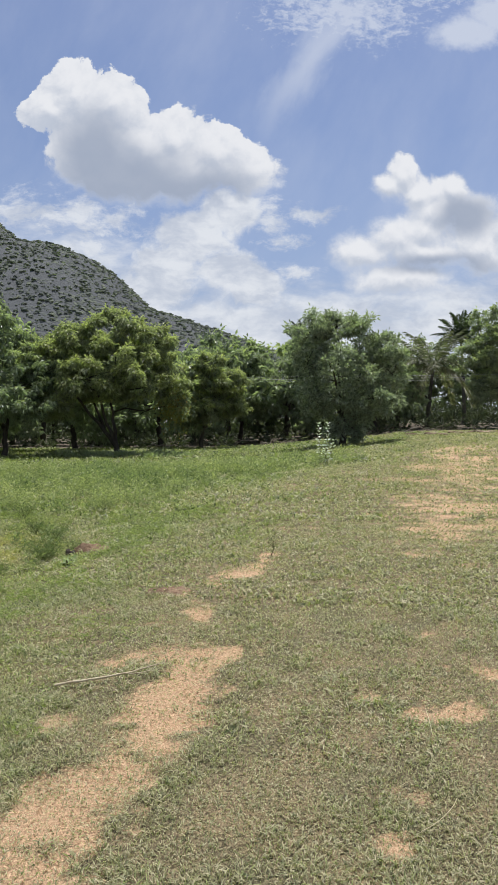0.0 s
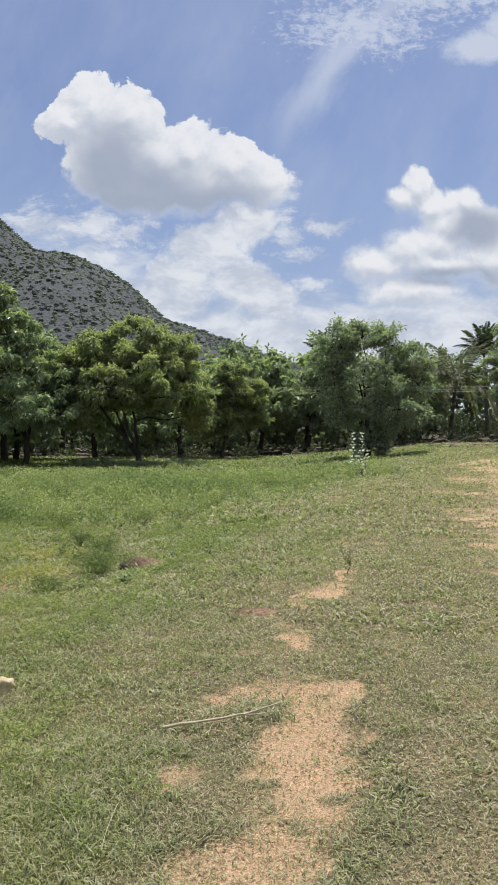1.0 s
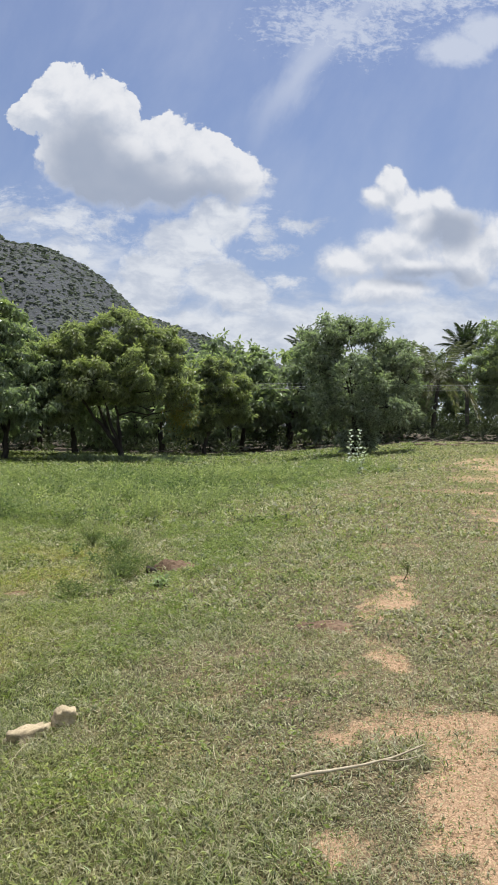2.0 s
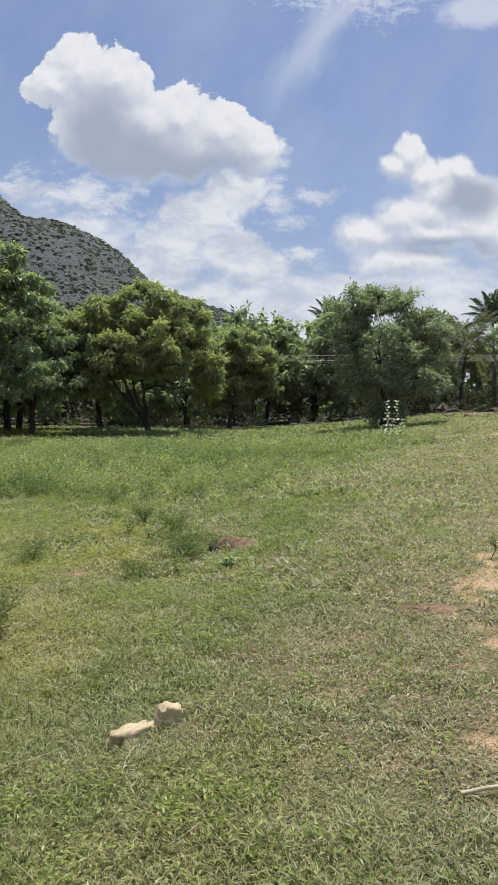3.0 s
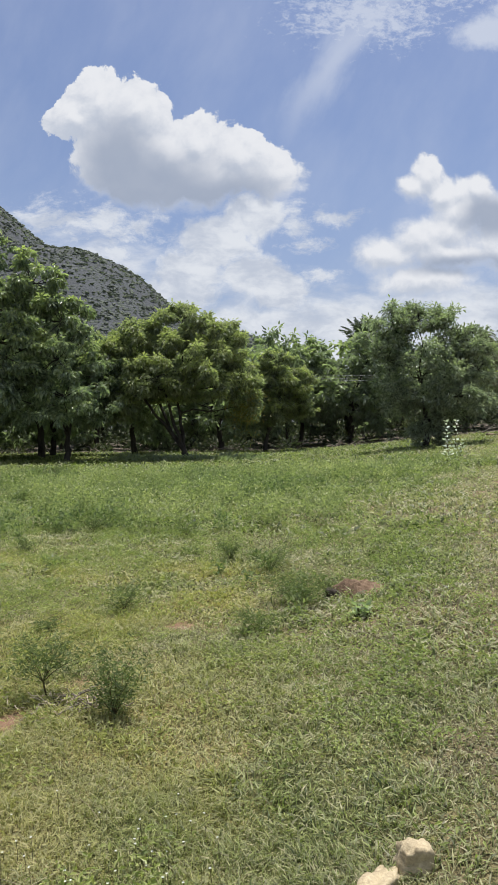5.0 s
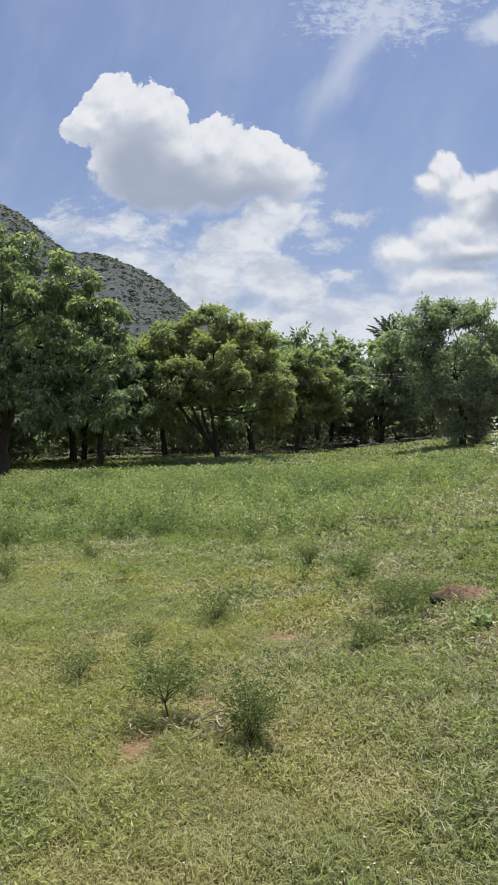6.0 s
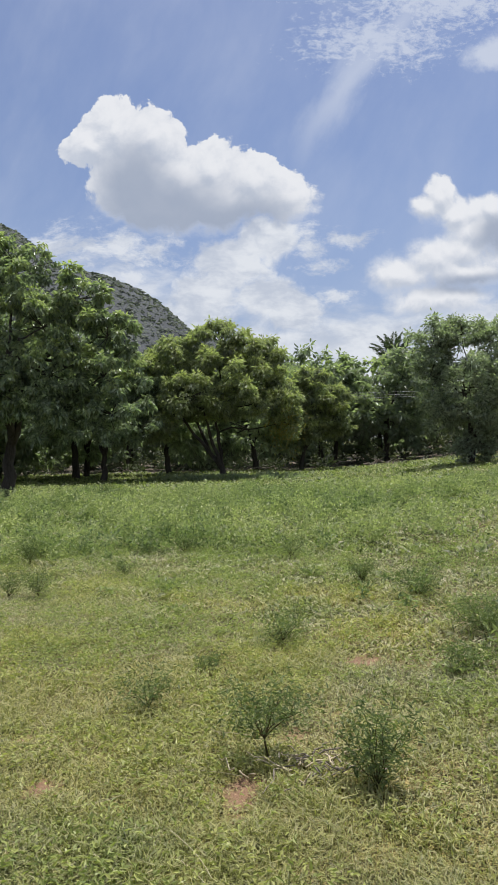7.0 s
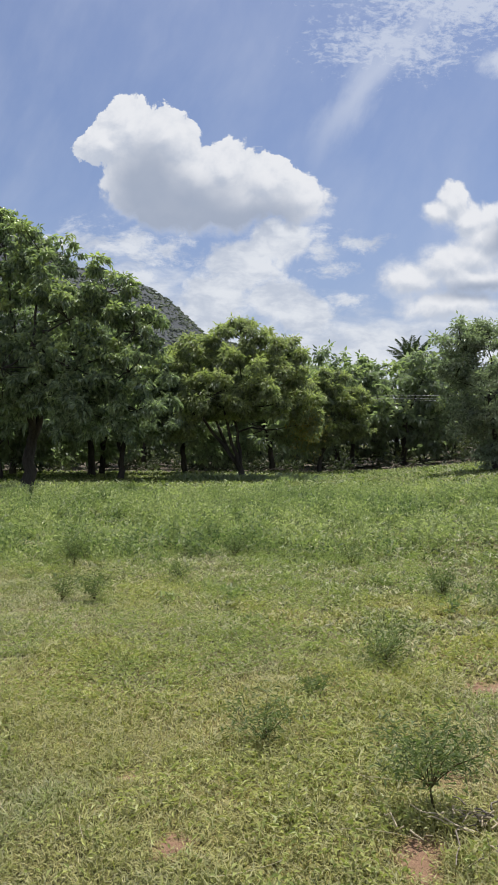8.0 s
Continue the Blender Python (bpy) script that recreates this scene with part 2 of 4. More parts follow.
STEM = plain_material("green_brown_stems", (0.05, 0.045, 0.02), (0.13, 0.11, 0.05), 20.0)
WIRE = plain_material("aluminium_wire", (0.20, 0.20, 0.20), (0.36, 0.36, 0.36), 3.0, 0.45)


def ground_material():
    """Sandy soil, litter and thin turf: soil and dry attributes say where it is bare, and where parched."""
    mat, n, bsdf, out = material("field_ground", 0.95)
    at = n.add("ShaderNodeTexCoord").outputs["Object"]
    soil = n.add("ShaderNodeAttribute", attribute_name="soil").outputs["Fac"]
    dry = n.add("ShaderNodeAttribute", attribute_name="dry").outputs["Fac"]
    red = n.add("ShaderNodeAttribute", attribute_name="red").outputs["Fac"]
    grit, clump, wide = n.noise(at, 160.0, 5.0, 0.7), n.noise(at, 21.0, 6.0, 0.65), n.noise(at, 2.3, 5.0)
    fibre = n.ramp(n.noise(at, 60.0, 7.0, 0.78, 1.2), 0.42, 0.60)
    sand = n.mix(n.ramp(grit, 0.25, 0.75), (0.25, 0.155, 0.092), (0.57, 0.405, 0.255))
    sand = n.mix(n.ramp(clump, 0.45, 0.7), sand, n.mix(fibre, (0.22, 0.135, 0.075), (0.50, 0.34, 0.21)))
    sand = n.mix(fibre, n.vec("MULTIPLY", sand, (0.80, 0.78, 0.76)), n.vec("MULTIPLY", sand, (1.22, 1.22, 1.20)))
    sand = n.mix(red, sand, n.mix(grit, (0.13, 0.076, 0.046), (0.35, 0.215, 0.14)))
    turf = n.mix(n.math("MULTIPLY_ADD", fibre, 0.75, n.math("MULTIPLY", clump, 0.25)), (0.018, 0.024, 0.009), (0.21, 0.225, 0.080))
    litter = n.mix(n.math("MULTIPLY_ADD", fibre, 0.7, n.math("MULTIPLY", clump, 0.3)), (0.020, 0.017, 0.010), (0.33, 0.265, 0.16))
    grass = n.mix(n.ramp(n.math("ADD", dry, n.math("MULTIPLY", n.math("SUBTRACT", clump, 0.5), 0.8)), 0.1, 0.9), turf, litter)
    gold = n.add("ShaderNodeAttribute", attribute_name="gold").outputs["Fac"]
    grass = n.mix(n.math("MULTIPLY", gold, 0.8), grass, n.mix(fibre, (0.045, 0.038, 0.015), (0.40, 0.33, 0.125)))
    grass = n.mix(n.ramp(wide, 0.35, 0.65), n.vec("MULTIPLY", grass, (0.72, 0.76, 0.72)), n.vec("MULTIPLY", grass, (1.15, 1.10, 1.05)))
    bare = n.ramp(n.math("ADD", soil, n.math("MULTIPLY", n.math("SUBTRACT", n.math("MULTIPLY_ADD", grit, 0.4, n.math("MULTIPLY", clump, 0.6)), 0.5), 2.1)), 0.30, 0.80)
    # leaf-litter floor, the wood's shade and lighter sun flecks painted into its brown
    shaded_litter = n.add("ShaderNodeAttribute", attribute_name="shaded_litter").outputs["Fac"]
    shade_brown = n.mix(n.ramp(n.math("MULTIPLY_ADD", fibre, 0.4, n.math("MULTIPLY", wide, 0.6)), 0.35, 0.65), (0.035, 0.029, 0.022), (0.20, 0.165, 0.125))
    n.put(bsdf.inputs["Base Color"], n.mix(shaded_litter, n.mix(bare, grass, sand), shade_brown))
    bump(n, bsdf, n.math("MULTIPLY_ADD", grit, 0.5, clump), 0.65, 0.03)
    return mat


def hill_material():
    """Granite with thin scrub cover."""
    mat, n, bsdf, out = material("hillside", 0.95)
    at = n.add("ShaderNodeTexCoord").outputs["Object"]
    rock = n.mix(n.noise(n.vec("MULTIPLY", at, (1, 1, 0.3)), 0.34, 10.0, 0.78), (0.038, 0.044, 0.047), (0.130, 0.134, 0.140))
    cell = n.add("ShaderNodeTexVoronoi", feature="F1")
    for key, value in (("Vector", n.vec("ADD", at, n.vec("MULTIPLY", n.add("ShaderNodeTexNoise", at, None, 0.3, 4.0, 0.6).outputs[1], (2.5, 2.5, 2.5)))), ("Scale", 0.30), ("Randomness", 1.0)):
        n.put(cell.inputs[key], value)
    tone = n.add("ShaderNodeSeparateXYZ", cell.outputs["Color"]).outputs[0]
    scrub = n.mix(tone, (0.048, 0.058, 0.047), (0.115, 0.128, 0.098))
    crown = n.ramp(cell.outputs["Distance"], 0.62, 0.30)
    where = n.math("MULTIPLY", crown, n.ramp(n.noise(n.vec("MULTIPLY", at, (1, 1, 0.5)), 0.03, 7.0, 0.65), 0.62, 0.44))
    n.put(bsdf.inputs["Base Color"], n.mix(where, rock, scrub))
    bump(n, bsdf, n.math("ADD", n.math("MULTIPLY", where, 0.8), n.noise(at, 0.35, 8.0, 0.7)), 0.6, 1.8)
    return mat


# ---- making meshes ----
rng = np.random.default_rng(7)


def mesh_of(name, verts, faces, mat, smooth=False, **attributes):
    """A mesh from an array of places and one of faces, all of the same number of corners."""
    verts, faces = np.asarray(verts, np.float32), np.asarray(faces, np.int32)
    me = bpy.data.meshes.new(name)
    me.vertices.add(len(verts))
    me.vertices.foreach_set("co", verts.ravel())
    me.loops.add(faces.size)
    me.loops.foreach_set("vertex_index", faces.ravel())
    me.polygons.add(len(faces))
    me.polygons.foreach_set("loop_start", np.arange(len(faces), dtype=np.int32) * faces.shape[1])
    for key, values in attributes.items():
        me.attributes.new(key, "FLOAT", "POINT").data.foreach_set("value", np.asarray(values, np.float32))
    me.update(calc_edges=True)
    me.validate()
    me.polygons.foreach_set("use_smooth", np.full(len(me.polygons), smooth))
    me.materials.append(mat)
    return me


def part(name, me, parent, label=""):
    ob = new(name, me)
    ob.parent = parent
    return tagged(ob, label)


def unit(v):
    return v / np.maximum(np.linalg.norm(v, axis=-1, keepdims=True), 1e-9)


def leaves(at, way, length, width, fold=0.25):
    """Pointed leaves: two halves folded along the midrib, as quads of four corners."""
    count = len(at)
    way = unit(way)
    side = unit(np.cross(way, unit(rng.normal(size=(count, 3)) + (0, 0, 1.9))))
    up = np.cross(side, way)
    length, width = np.broadcast_to(length, count)[:, None], np.broadcast_to(width, count)[:, None]
    mid = at + way * length * 0.45
    verts = np.stack([at, mid + side * width / 2 + up * width * fold, at + way * length - up * length * 0.12, mid - side * width / 2 + up * width * fold], 1)
    return verts.reshape(-1, 3), np.arange(4 * count).reshape(-1, 4)


def tube(points, radii, sides=7):
    """A tapered round limb along points."""
    points, radii = np.asarray(points, float), np.asarray(radii, float)
    along = unit(np.gradient(points, axis=0))
    side = unit(np.cross(along, (0.31, 0.87, 0.12)))
    other = np.cross(along, side)
    turn = np.linspace(0, 2 * np.pi, sides, endpoint=False)
    ring = side[:, None] * np.cos(turn)[None, :, None] + other[:, None] * np.sin(turn)[None, :, None]
    verts = (points[:, None] + ring * radii[:, None, None]).reshape(-1, 3)
    a = np.arange(len(points) - 1)[:, None] * sides + np.arange(sides)
    b = np.arange(len(points) - 1)[:, None] * sides + (np.arange(sides) + 1) % sides
    return verts, np.stack([a, b, b + sides, a + sides], -1).reshape(-1, 4)


def joined(pieces):
    verts, faces, at = [], [], 0
    for v, f in pieces:
        verts.append(v)
        faces.append(f + at)
        at += len(v)
    return np.concatenate(verts), np.concatenate(faces)


def wander(a, b, steps, sway):
    """A slightly crooked line from a to b."""
    f = np.linspace(0, 1, steps)[:, None]
    off = rng.normal(size=(steps, 3)) * sway * np.sin(np.pi * f)
    return np.asarray(a) * (1 - f) + np.asarray(b) * f + off


def smooth(low, high, v):
    f = np.clip((v - low) / (high - low), 0, 1)
    return f * f * (3 - 2 * f)


LATTICE = np.random.default_rng(3).random((64, 64))


def value_noise(x, y):
    """Smooth noise in 0..1 on a wrapped grid of step one."""
    xi, yi = np.floor(x).astype(int), np.floor(y).astype(int)
    fx, fy = smooth(0, 1, x - xi), smooth(0, 1, y - yi)
    at = lambda i, j: LATTICE[(xi + i) % 64, (yi + j) % 64]  # noqa: E731
    return (at(0, 0) * (1 - fx) + at(1, 0) * fx) * (1 - fy) + (at(0, 1) * (1 - fx) + at(1, 1) * fx) * fy


def fbm(x, y, octaves=4):
    total, size, norm = 0.0, 1.0, 0.0
    for k in range(octaves):
        total, norm = total + size * value_noise(x * 2**k + 17 * k, y * 2**k + 31 * k), norm + size
        size *= 0.55
    return total / norm


# ---- the land ----
def ground_z(x, y):
    """The field lies lower than the track and falls away gently; far off the land climbs to the right."""
    f = smooth(10, 45, y)
    x0, x1, rise = -3.4 + 0.4 * f, -0.6 + 16.6 * f, 0.315 + 0.835 * f
    step = smooth(0, 1, (x - x0) / (x1 - x0))
    far = 0.55 * smooth(52, 80, y) * smooth(0, 16, x)
    bumps = 0.05 * (fbm(x * 0.7, y * 0.7, 3) - 0.5) + 0.03 * (fbm(x * 3.4, y * 3.4, 3) - 0.5)
    near = smooth(150, 60, np.hypot(x, y))
    return -0.385 - 0.34 * smooth(14, 42, y) + rise * step + far + bumps * near


# bare and reddish patches: centre and half axes
BARE = [(-1.15, 4.02, .19, .14), 
        (.12, 5.85, .11, .09), (.39, 6.33, .09, .11), (.65, 4.28, .15, .08), (1.18, 5.45, .13, .16), (.70, 4.86, .11, .10), (.45, 2.75, .14, .11), (1.0, 4.07, .27, .20), (.62, 3.08, .13, .13), (1.35, 4.7, .22, .16), (2.2, 12.4, .55, .32), (2.4, 10.75, .45, .28), (1.10, 9.20, .20, .20), (2.0, 8.85, .38, .24), (-4.1, 42.0, 1.3, .5)]
RED = [(-4.34, 7.93, .15, .19), (-4.60, 7.30, .14, .30), (-4.13, 8.97, .19, .12), (-3.78, 9.45, .19, .16), (-2.10, 10.12, .20, .12), (-.85, 7.0, .22, .11), (-5.85, 8.0, .10, .10), (-5.55, 7.32, .13, .12)]


def spots(x, y, some, full=0.80):
    total = np.zeros_like(x)
    for cx, cy, rx, ry in some:
        total = np.maximum(total, np.clip(full - np.hypot((x - cx) / rx, (y - cy) / ry) * 0.55, 0, 1))
    return total


# the worn strip and the bar across its end: feet and half width along each
WORN = [((-1.05, 2.6, .24), (-.90, 3.0, .25), (-.66, 3.42, .13), (-.58, 3.95, .19), (-.46, 4.5, .18), (-.36, 5.0, .22)), ((-1.0, 4.94, .12), (-.62, 5.05, .17), (-.16, 5.18, .12)), ((-.90, 7.0, .07), (-.66, 6.85, .10), (-.56, 6.4, .13), (-.48, 6.05, .08)),
        ((-.48, 7.25, .13), (-.2, 7.75, .16), (.02, 8.25, .16), (.24, 8.85, .12))]


def worn_strip(x, y):
    """One in the middle of the worn strips, falling to nought beyond their sides."""
    best = np.full_like(x, 9.0)
    for line in WORN:
        for (ax, ay, aw), (bx, by, bw) in zip(line, line[1:]):
            f = np.clip(((x - ax) * (bx - ax) + (y - ay) * (by - ay)) / ((bx - ax) ** 2 + (by - ay) ** 2), 0, 1)
            best = np.minimum(best, np.hypot(x - ax - f * (bx - ax), y - ay - f * (by - ay)) / (aw + f * (bw - aw)))
    return np.clip(0.84 - 0.40 * best, 0, 1)


def soil_mask(x, y):
    rough = 1.1 * (fbm(x * 2.3, y * 1.9, 5) - 0.5) + 1.5 * (fbm(x * 9.5, y * 8.0, 4) - 0.5)
    track = np.exp(-(((x - 0.275 * y + 0.1) / (0.8 + 0.06 * y)) ** 2)) * smooth(7.5, 11, y) * smooth(42, 30, y)
    streaks = fbm(x * 0.9 + 9, y * 1.1, 5)
    lane = track * (0.47 + 0.32 * smooth(0.38, 0.62, streaks)) + track * 1.5 * (fbm(x * 2.2, y * 5.2, 5) - 0.5)
    thin = smooth(0.60, 0.78, fbm(x * 1.1 + 5, y * 1.1 + 8, 4)) * 0.55 * dry_side(x, y)
    patch = np.maximum(np.maximum(spots(x, y, BARE), worn_strip(x, y)), spots(x, y, RED, 0.76))
    return np.clip(np.maximum(np.maximum(patch * (1 + 1.1 * rough) + rough * 0.75 * smooth(0.0, 0.25, patch), lane), thin), 0, 1)


def dry_side(x, y):
    edge = np.where(y < 12, -2.9 + 0.155 * y, -1.04 + (y - 12) * 0.24)
    wide = 0.9 + 0.11 * y
    lush = 0.8 * np.exp(-((x + 1.5) / 0.35) ** 2 - ((y - 3.4) / 0.6) ** 2)
    return np.clip(smooth(-wide, wide, x - edge + 2.2 * wide * (fbm(x * 0.6, y * 0.35, 4) - 0.5)) - lush, 0, 1)


def dryness(x, y):
    old = smooth(0.38, 0.62, fbm(x * 0.6 + 3, y * 0.45, 4))
    pale = np.exp(-((x + 5.2) / 2.2) ** 2 - ((y - 10.2) / 1.7) ** 2) + np.exp(-((x + 7.0) / 1.5) ** 2 - ((y - 8.6) / 1.5) ** 2)
    far = -0.24 * smooth(10, 22, y)
    tufts = 0.9 * (fbm(x * 1.4 + 7, y * 1.1, 4) - 0.5)
    return np.clip(0.78 * dry_side(x, y) + 0.40 * old + 0.30 * pale + far + 0.17 + tufts, 0, 1)


def golden(x, y):
    """Where the low side's turf has turned yellow."""
    wide = smooth(-2.0, -4.8, x + 0.22 * (y - 9)) * smooth(15.5, 12.0, y) * (0.22 + 0.58 * smooth(0.38, 0.62, fbm(x * 0.9 + 13, y * 0.8, 4)))
    ripe = np.zeros_like(x)
    for cx, cy, rx, ry in ((-4.0, 11.3, 1.0, 0.9), (-4.5, 9.9, 0.7, 0.8), (-3.7, 10.3, 0.6, 0.8), (-5.6, 7.7, 0.8, 0.7)):
        ripe = np.maximum(ripe, np.exp(-(((x - cx) / rx) ** 2) - ((y - cy) / ry) ** 2))
    return np.clip(np.maximum(wide, ripe * (0.25 + 1.2 * smooth(0.36, 0.62, fbm(x * 2.3, y * 2.0, 3)))), 0, 1)


def make_ground():
    """One sheet to the horizon, fine where the walk passes."""
    def steps(fine_low, fine_high, fine, limit, growth):
        inner = list(np.arange(fine_low, fine_high, fine))
        up, down, s = [fine_high], [fine_low], fine
        while up[-1] < limit:
            s *= growth
            up.append(up[-1] + s)
        s = fine
        while down[-1] > -limit:
            s *= 1.30
            down.append(down[-1] - s)
        return np.array(down[:0:-1] + inner + up)
    xs, ys = steps(-9.0, 4.0, 0.09, 3200, 1.08), steps(1.5, 14.0, 0.08, 3200, 1.035)
    x, y = np.meshgrid(xs, ys)
    x, y = x.ravel(), y.ravel()
    a = (np.arange(len(ys) - 1)[:, None] * len(xs) + np.arange(len(xs) - 1)).ravel()
    soil = soil_mask(x, y)
    z = ground_z(x, y) - 0.012 * soil + 0.020 * soil * (fbm(x * 9, y * 9, 3) - 0.5)
    # the shade-dark litter colour sets in under the woodland's edge
    me = mesh_of("ground", np.stack([x, y, z], 1), np.stack([a, a + 1, a + len(xs) + 1, a + len(xs)], 1), ground_material(), True,
                 soil=soil, dry=dryness(x, y), gold=golden(x, y), shaded_litter=smooth(55.5, 58.5, y + 3 * (fbm(x * 0.3, y * 0.3, 3) - 0.5)) * smooth(140, 110, np.hypot(x, y)), red=smooth(0.0, 0.4, spots(x, y, RED, 0.76)))
    tagged(new("ground", me), "flat field of worn turf, green weeds and bare orange sandy soil", "ground", kind="structure")


def hill_z(x, y):
    """A granite dome with a lower spur running out to the right."""
    peak = 246 * (1 - ((x + 380) / 308) ** 2)
    shoulder = 154 - 0.0058 * (x + 180) ** 2
    spur = np.maximum(0, 68 - 0.36 * x) * smooth(-420, -150, x)
    top = np.logaddexp(np.logaddexp(peak / 3, shoulder / 3), spur / 3) * 3
    front = smooth(330, 650, y) * smooth(1150, 700, y)
    rough = (fbm(x * 0.03, y * 0.03, 5) - 0.5) * 9 + (fbm(x * 0.11, y * 0.11, 4) - 0.5) * 5
    return top * front + rough * front - 4


def make_hill():
    xs, ys = np.linspace(-760, 260, 230), np.linspace(320, 1160, 150)
    x, y = np.meshgrid(xs, ys)
    x, y = x.ravel(), y.ravel()
    a = (np.arange(len(ys) - 1)[:, None] * len(xs) + np.arange(len(xs) - 1)).ravel()
    me = mesh_of("hill", np.stack([x, y, hill_z(x, y)], 1), np.stack([a, a + 1, a + len(xs) + 1, a + len(xs)], 1), hill_material(), True)
    hill = tagged(new("hill", me), "rocky granite hill covered with dark green scrub", "hill", kind="structure")
    # scrub trees as uneven rounded crowns
    count = 14500
    x, y = rng.uniform(-330, 90, count), rng.uniform(420, 680, count)
    keep = fbm(x * 0.022 + 4, y * 0.022, 4) + rng.normal(size=count) * 0.12 > 0.24
    x, y = x[keep], y[keep]
    size = 0.40 + 1.45 * rng.random(len(x)) ** 2.2
    turn, rise = np.meshgrid(np.linspace(0, 2 * np.pi, 4, endpoint=False), [-0.3, 0.5, 1.3])
    ball = np.stack([np.cos(turn) * np.cos(rise), np.sin(turn) * np.cos(rise), np.sin(rise)], -1).reshape(-1, 3)
    at = np.stack([x, y, hill_z(x, y)], 1)[:, None] + (ball * rng.uniform(0.62, 1.3, (len(x), 12, 1)) + (0, 0, 0.55)) * size[:, None, None] * (1.25, 1.25, 0.62)
    ring = np.arange(8).reshape(2, 4)
    quad = np.stack([ring, np.roll(ring, -1, 1), np.roll(ring, -1, 1) + 4, ring + 4], -1).reshape(-1, 4)
    faces = (np.arange(len(x))[:, None, None] * 12 + quad).reshape(-1, 4)
    tint = np.repeat(rng.random(len(x)) ** 2 * 0.8, 12)
    scrub = part("scrub", mesh_of("scrub", at.reshape(-1, 3), faces, LEAF_HILL, tint=tint), hill, "dark scrub trees")
    tagged(scrub, kind="stuff")


make_ground()
make_hill()


# ---- trees ----
def tree(name, label, place, trunk, lobes, mat, leaf, count, droop=0.25, forks=3, fresh_lit=0.35, spread=0.45, sprig=16, category="tree", twigs=14, low=0.25, clear=(0.0, 0.0)):
    """A tree: a forking tapered trunk with limbs to each lobe of the crown, and a crown of leaf sprigs.
    lobes: rows of centre and radii above the foot; trunk: height of the fork and radius; clear: how far round the trunk, and to what height, no leaf hangs."""
    root = new(name)
    x, y = place
    root.matrix_world = pose(x, y, float(ground_z(np.array([x]), np.array([y]))[0]) - 0.05)
    height, radius = trunk
    lobes = np.array(lobes, float)
    fork = np.array([0.10 * height, 0.0, height])
    bole = part("trunk", mesh_of("trunk", *tube(wander((0, 0, -0.05), fork, 6, 0.05), np.linspace(radius * 1.3, radius * 0.85, 6), 9), BARK, True), root)
    tops = []
    for k in range(forks):
        turn = 2 * np.pi * (k + 0.3) / forks
        top = np.append(lobes[:, :2].mean(0) + 0.35 * lobes[:, 3].max() * np.array([np.cos(turn), np.sin(turn)]), height + 0.45 * (lobes[:, 2].max() - height))
        line = wander(fork - (0, 0, 0.1), top, 7, 0.10)
        part("limb", mesh_of("limb", *tube(line, np.linspace(radius * 0.7, radius * 0.3, 7), 7), BARK, True), bole)
        tops.extend(line[3:])
    tops = np.array(tops)
    volume = lobes[:, 3] * lobes[:, 4] * lobes[:, 5]
    share = (volume ** (2 / 3) / (volume ** (2 / 3)).sum() * count / sprig).astype(int) + 1
    ats, ways, tints = [], [], []
    crest = (lobes[:, 2] + lobes[:, 5]).max()
    for (lx, ly, lz, rx, ry, rz), many in zip(lobes, share):
        middle, size = np.array([lx, ly, lz]), np.array([rx, ry, rz])
        start = tops[np.argmin(np.linalg.norm(tops - middle, axis=1))]
        stems = [tube(wander(start, middle, 6, 0.12), np.linspace(radius * 0.28, radius * 0.10, 6), 6)]
        # the lobe breaks up into tufts, leafy on their upper sides
        tufts = max(7, int(17 * (rx * ry * rz) ** (1 / 3)))
        aim = unit(rng.normal(size=(tufts, 3)) + (0, 0, 0.15))
        centre = middle + aim * size * rng.uniform(0.62, 1.10, (tufts, 1))
        girth = rng.uniform(0.22, 0.55, tufts) * (rx * ry * rz) ** (1 / 3) * 0.60
        shade = rng.uniform(0.4, 1.3, tufts)
        pick = rng.integers(0, tufts, many)
        out = unit(rng.normal(size=(many, 3)) + (0, 0, 0.35))
        heart = centre[pick] + out * girth[pick, None] * rng.uniform(0.35, 1.0, (many, 1)) * (1, 1, 0.75)
        inner = rng.random(many) < 0.10
        heart[inner] = middle + unit(rng.normal(size=(inner.sum(), 3))) * size * rng.uniform(0.2, 0.8, (inner.sum(), 1))
        far = np.linalg.norm((heart - middle) / size, axis=1, keepdims=True)
        for tip in heart[:: max(1, many // twigs)]:
            stems.append(tube(wander(middle, tip, 4, 0.06), np.linspace(radius * 0.09, 0.012, 4), 4))
        part("bough", mesh_of("bough", *joined(stems), BARK, True), bole)
        # sunlit tops in the colour: high, outer, upward tufts get the lighter tint
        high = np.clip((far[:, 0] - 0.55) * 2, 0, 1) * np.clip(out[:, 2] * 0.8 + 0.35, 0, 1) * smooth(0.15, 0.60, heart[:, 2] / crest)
        tone = np.clip(high * fresh_lit * 2 * rng.uniform(0.3, 1.2, many) * shade[pick], 0, 1)
        fan = unit(rng.normal(size=(many, sprig, 3)) * (1, 1, 0.55) + out[:, None] * 0.7 + (0, 0, -droop))
        at = heart[:, None] + fan * rng.uniform(0.05, 1.0, (many, sprig, 1)) ** 1.4 * spread * 0.62
        ats.append(at.reshape(-1, 3))
        ways.append((fan + rng.normal(size=fan.shape) * 0.35 + (0, 0, -droop)).reshape(-1, 3))
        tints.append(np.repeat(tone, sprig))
    ats, ways, tints = np.concatenate(ats), np.concatenate(ways), np.concatenate(tints)
    ok = ats[:, 2] > low + 0.3 * np.sin(ats[:, 0] * 2.3) * (low > 0.5)
    ok &= (np.hypot(ats[:, 0], ats[:, 1]) > clear[0]) | (ats[:, 2] > clear[1])
    ats, ways, tints = ats[ok], ways[ok], tints[ok]
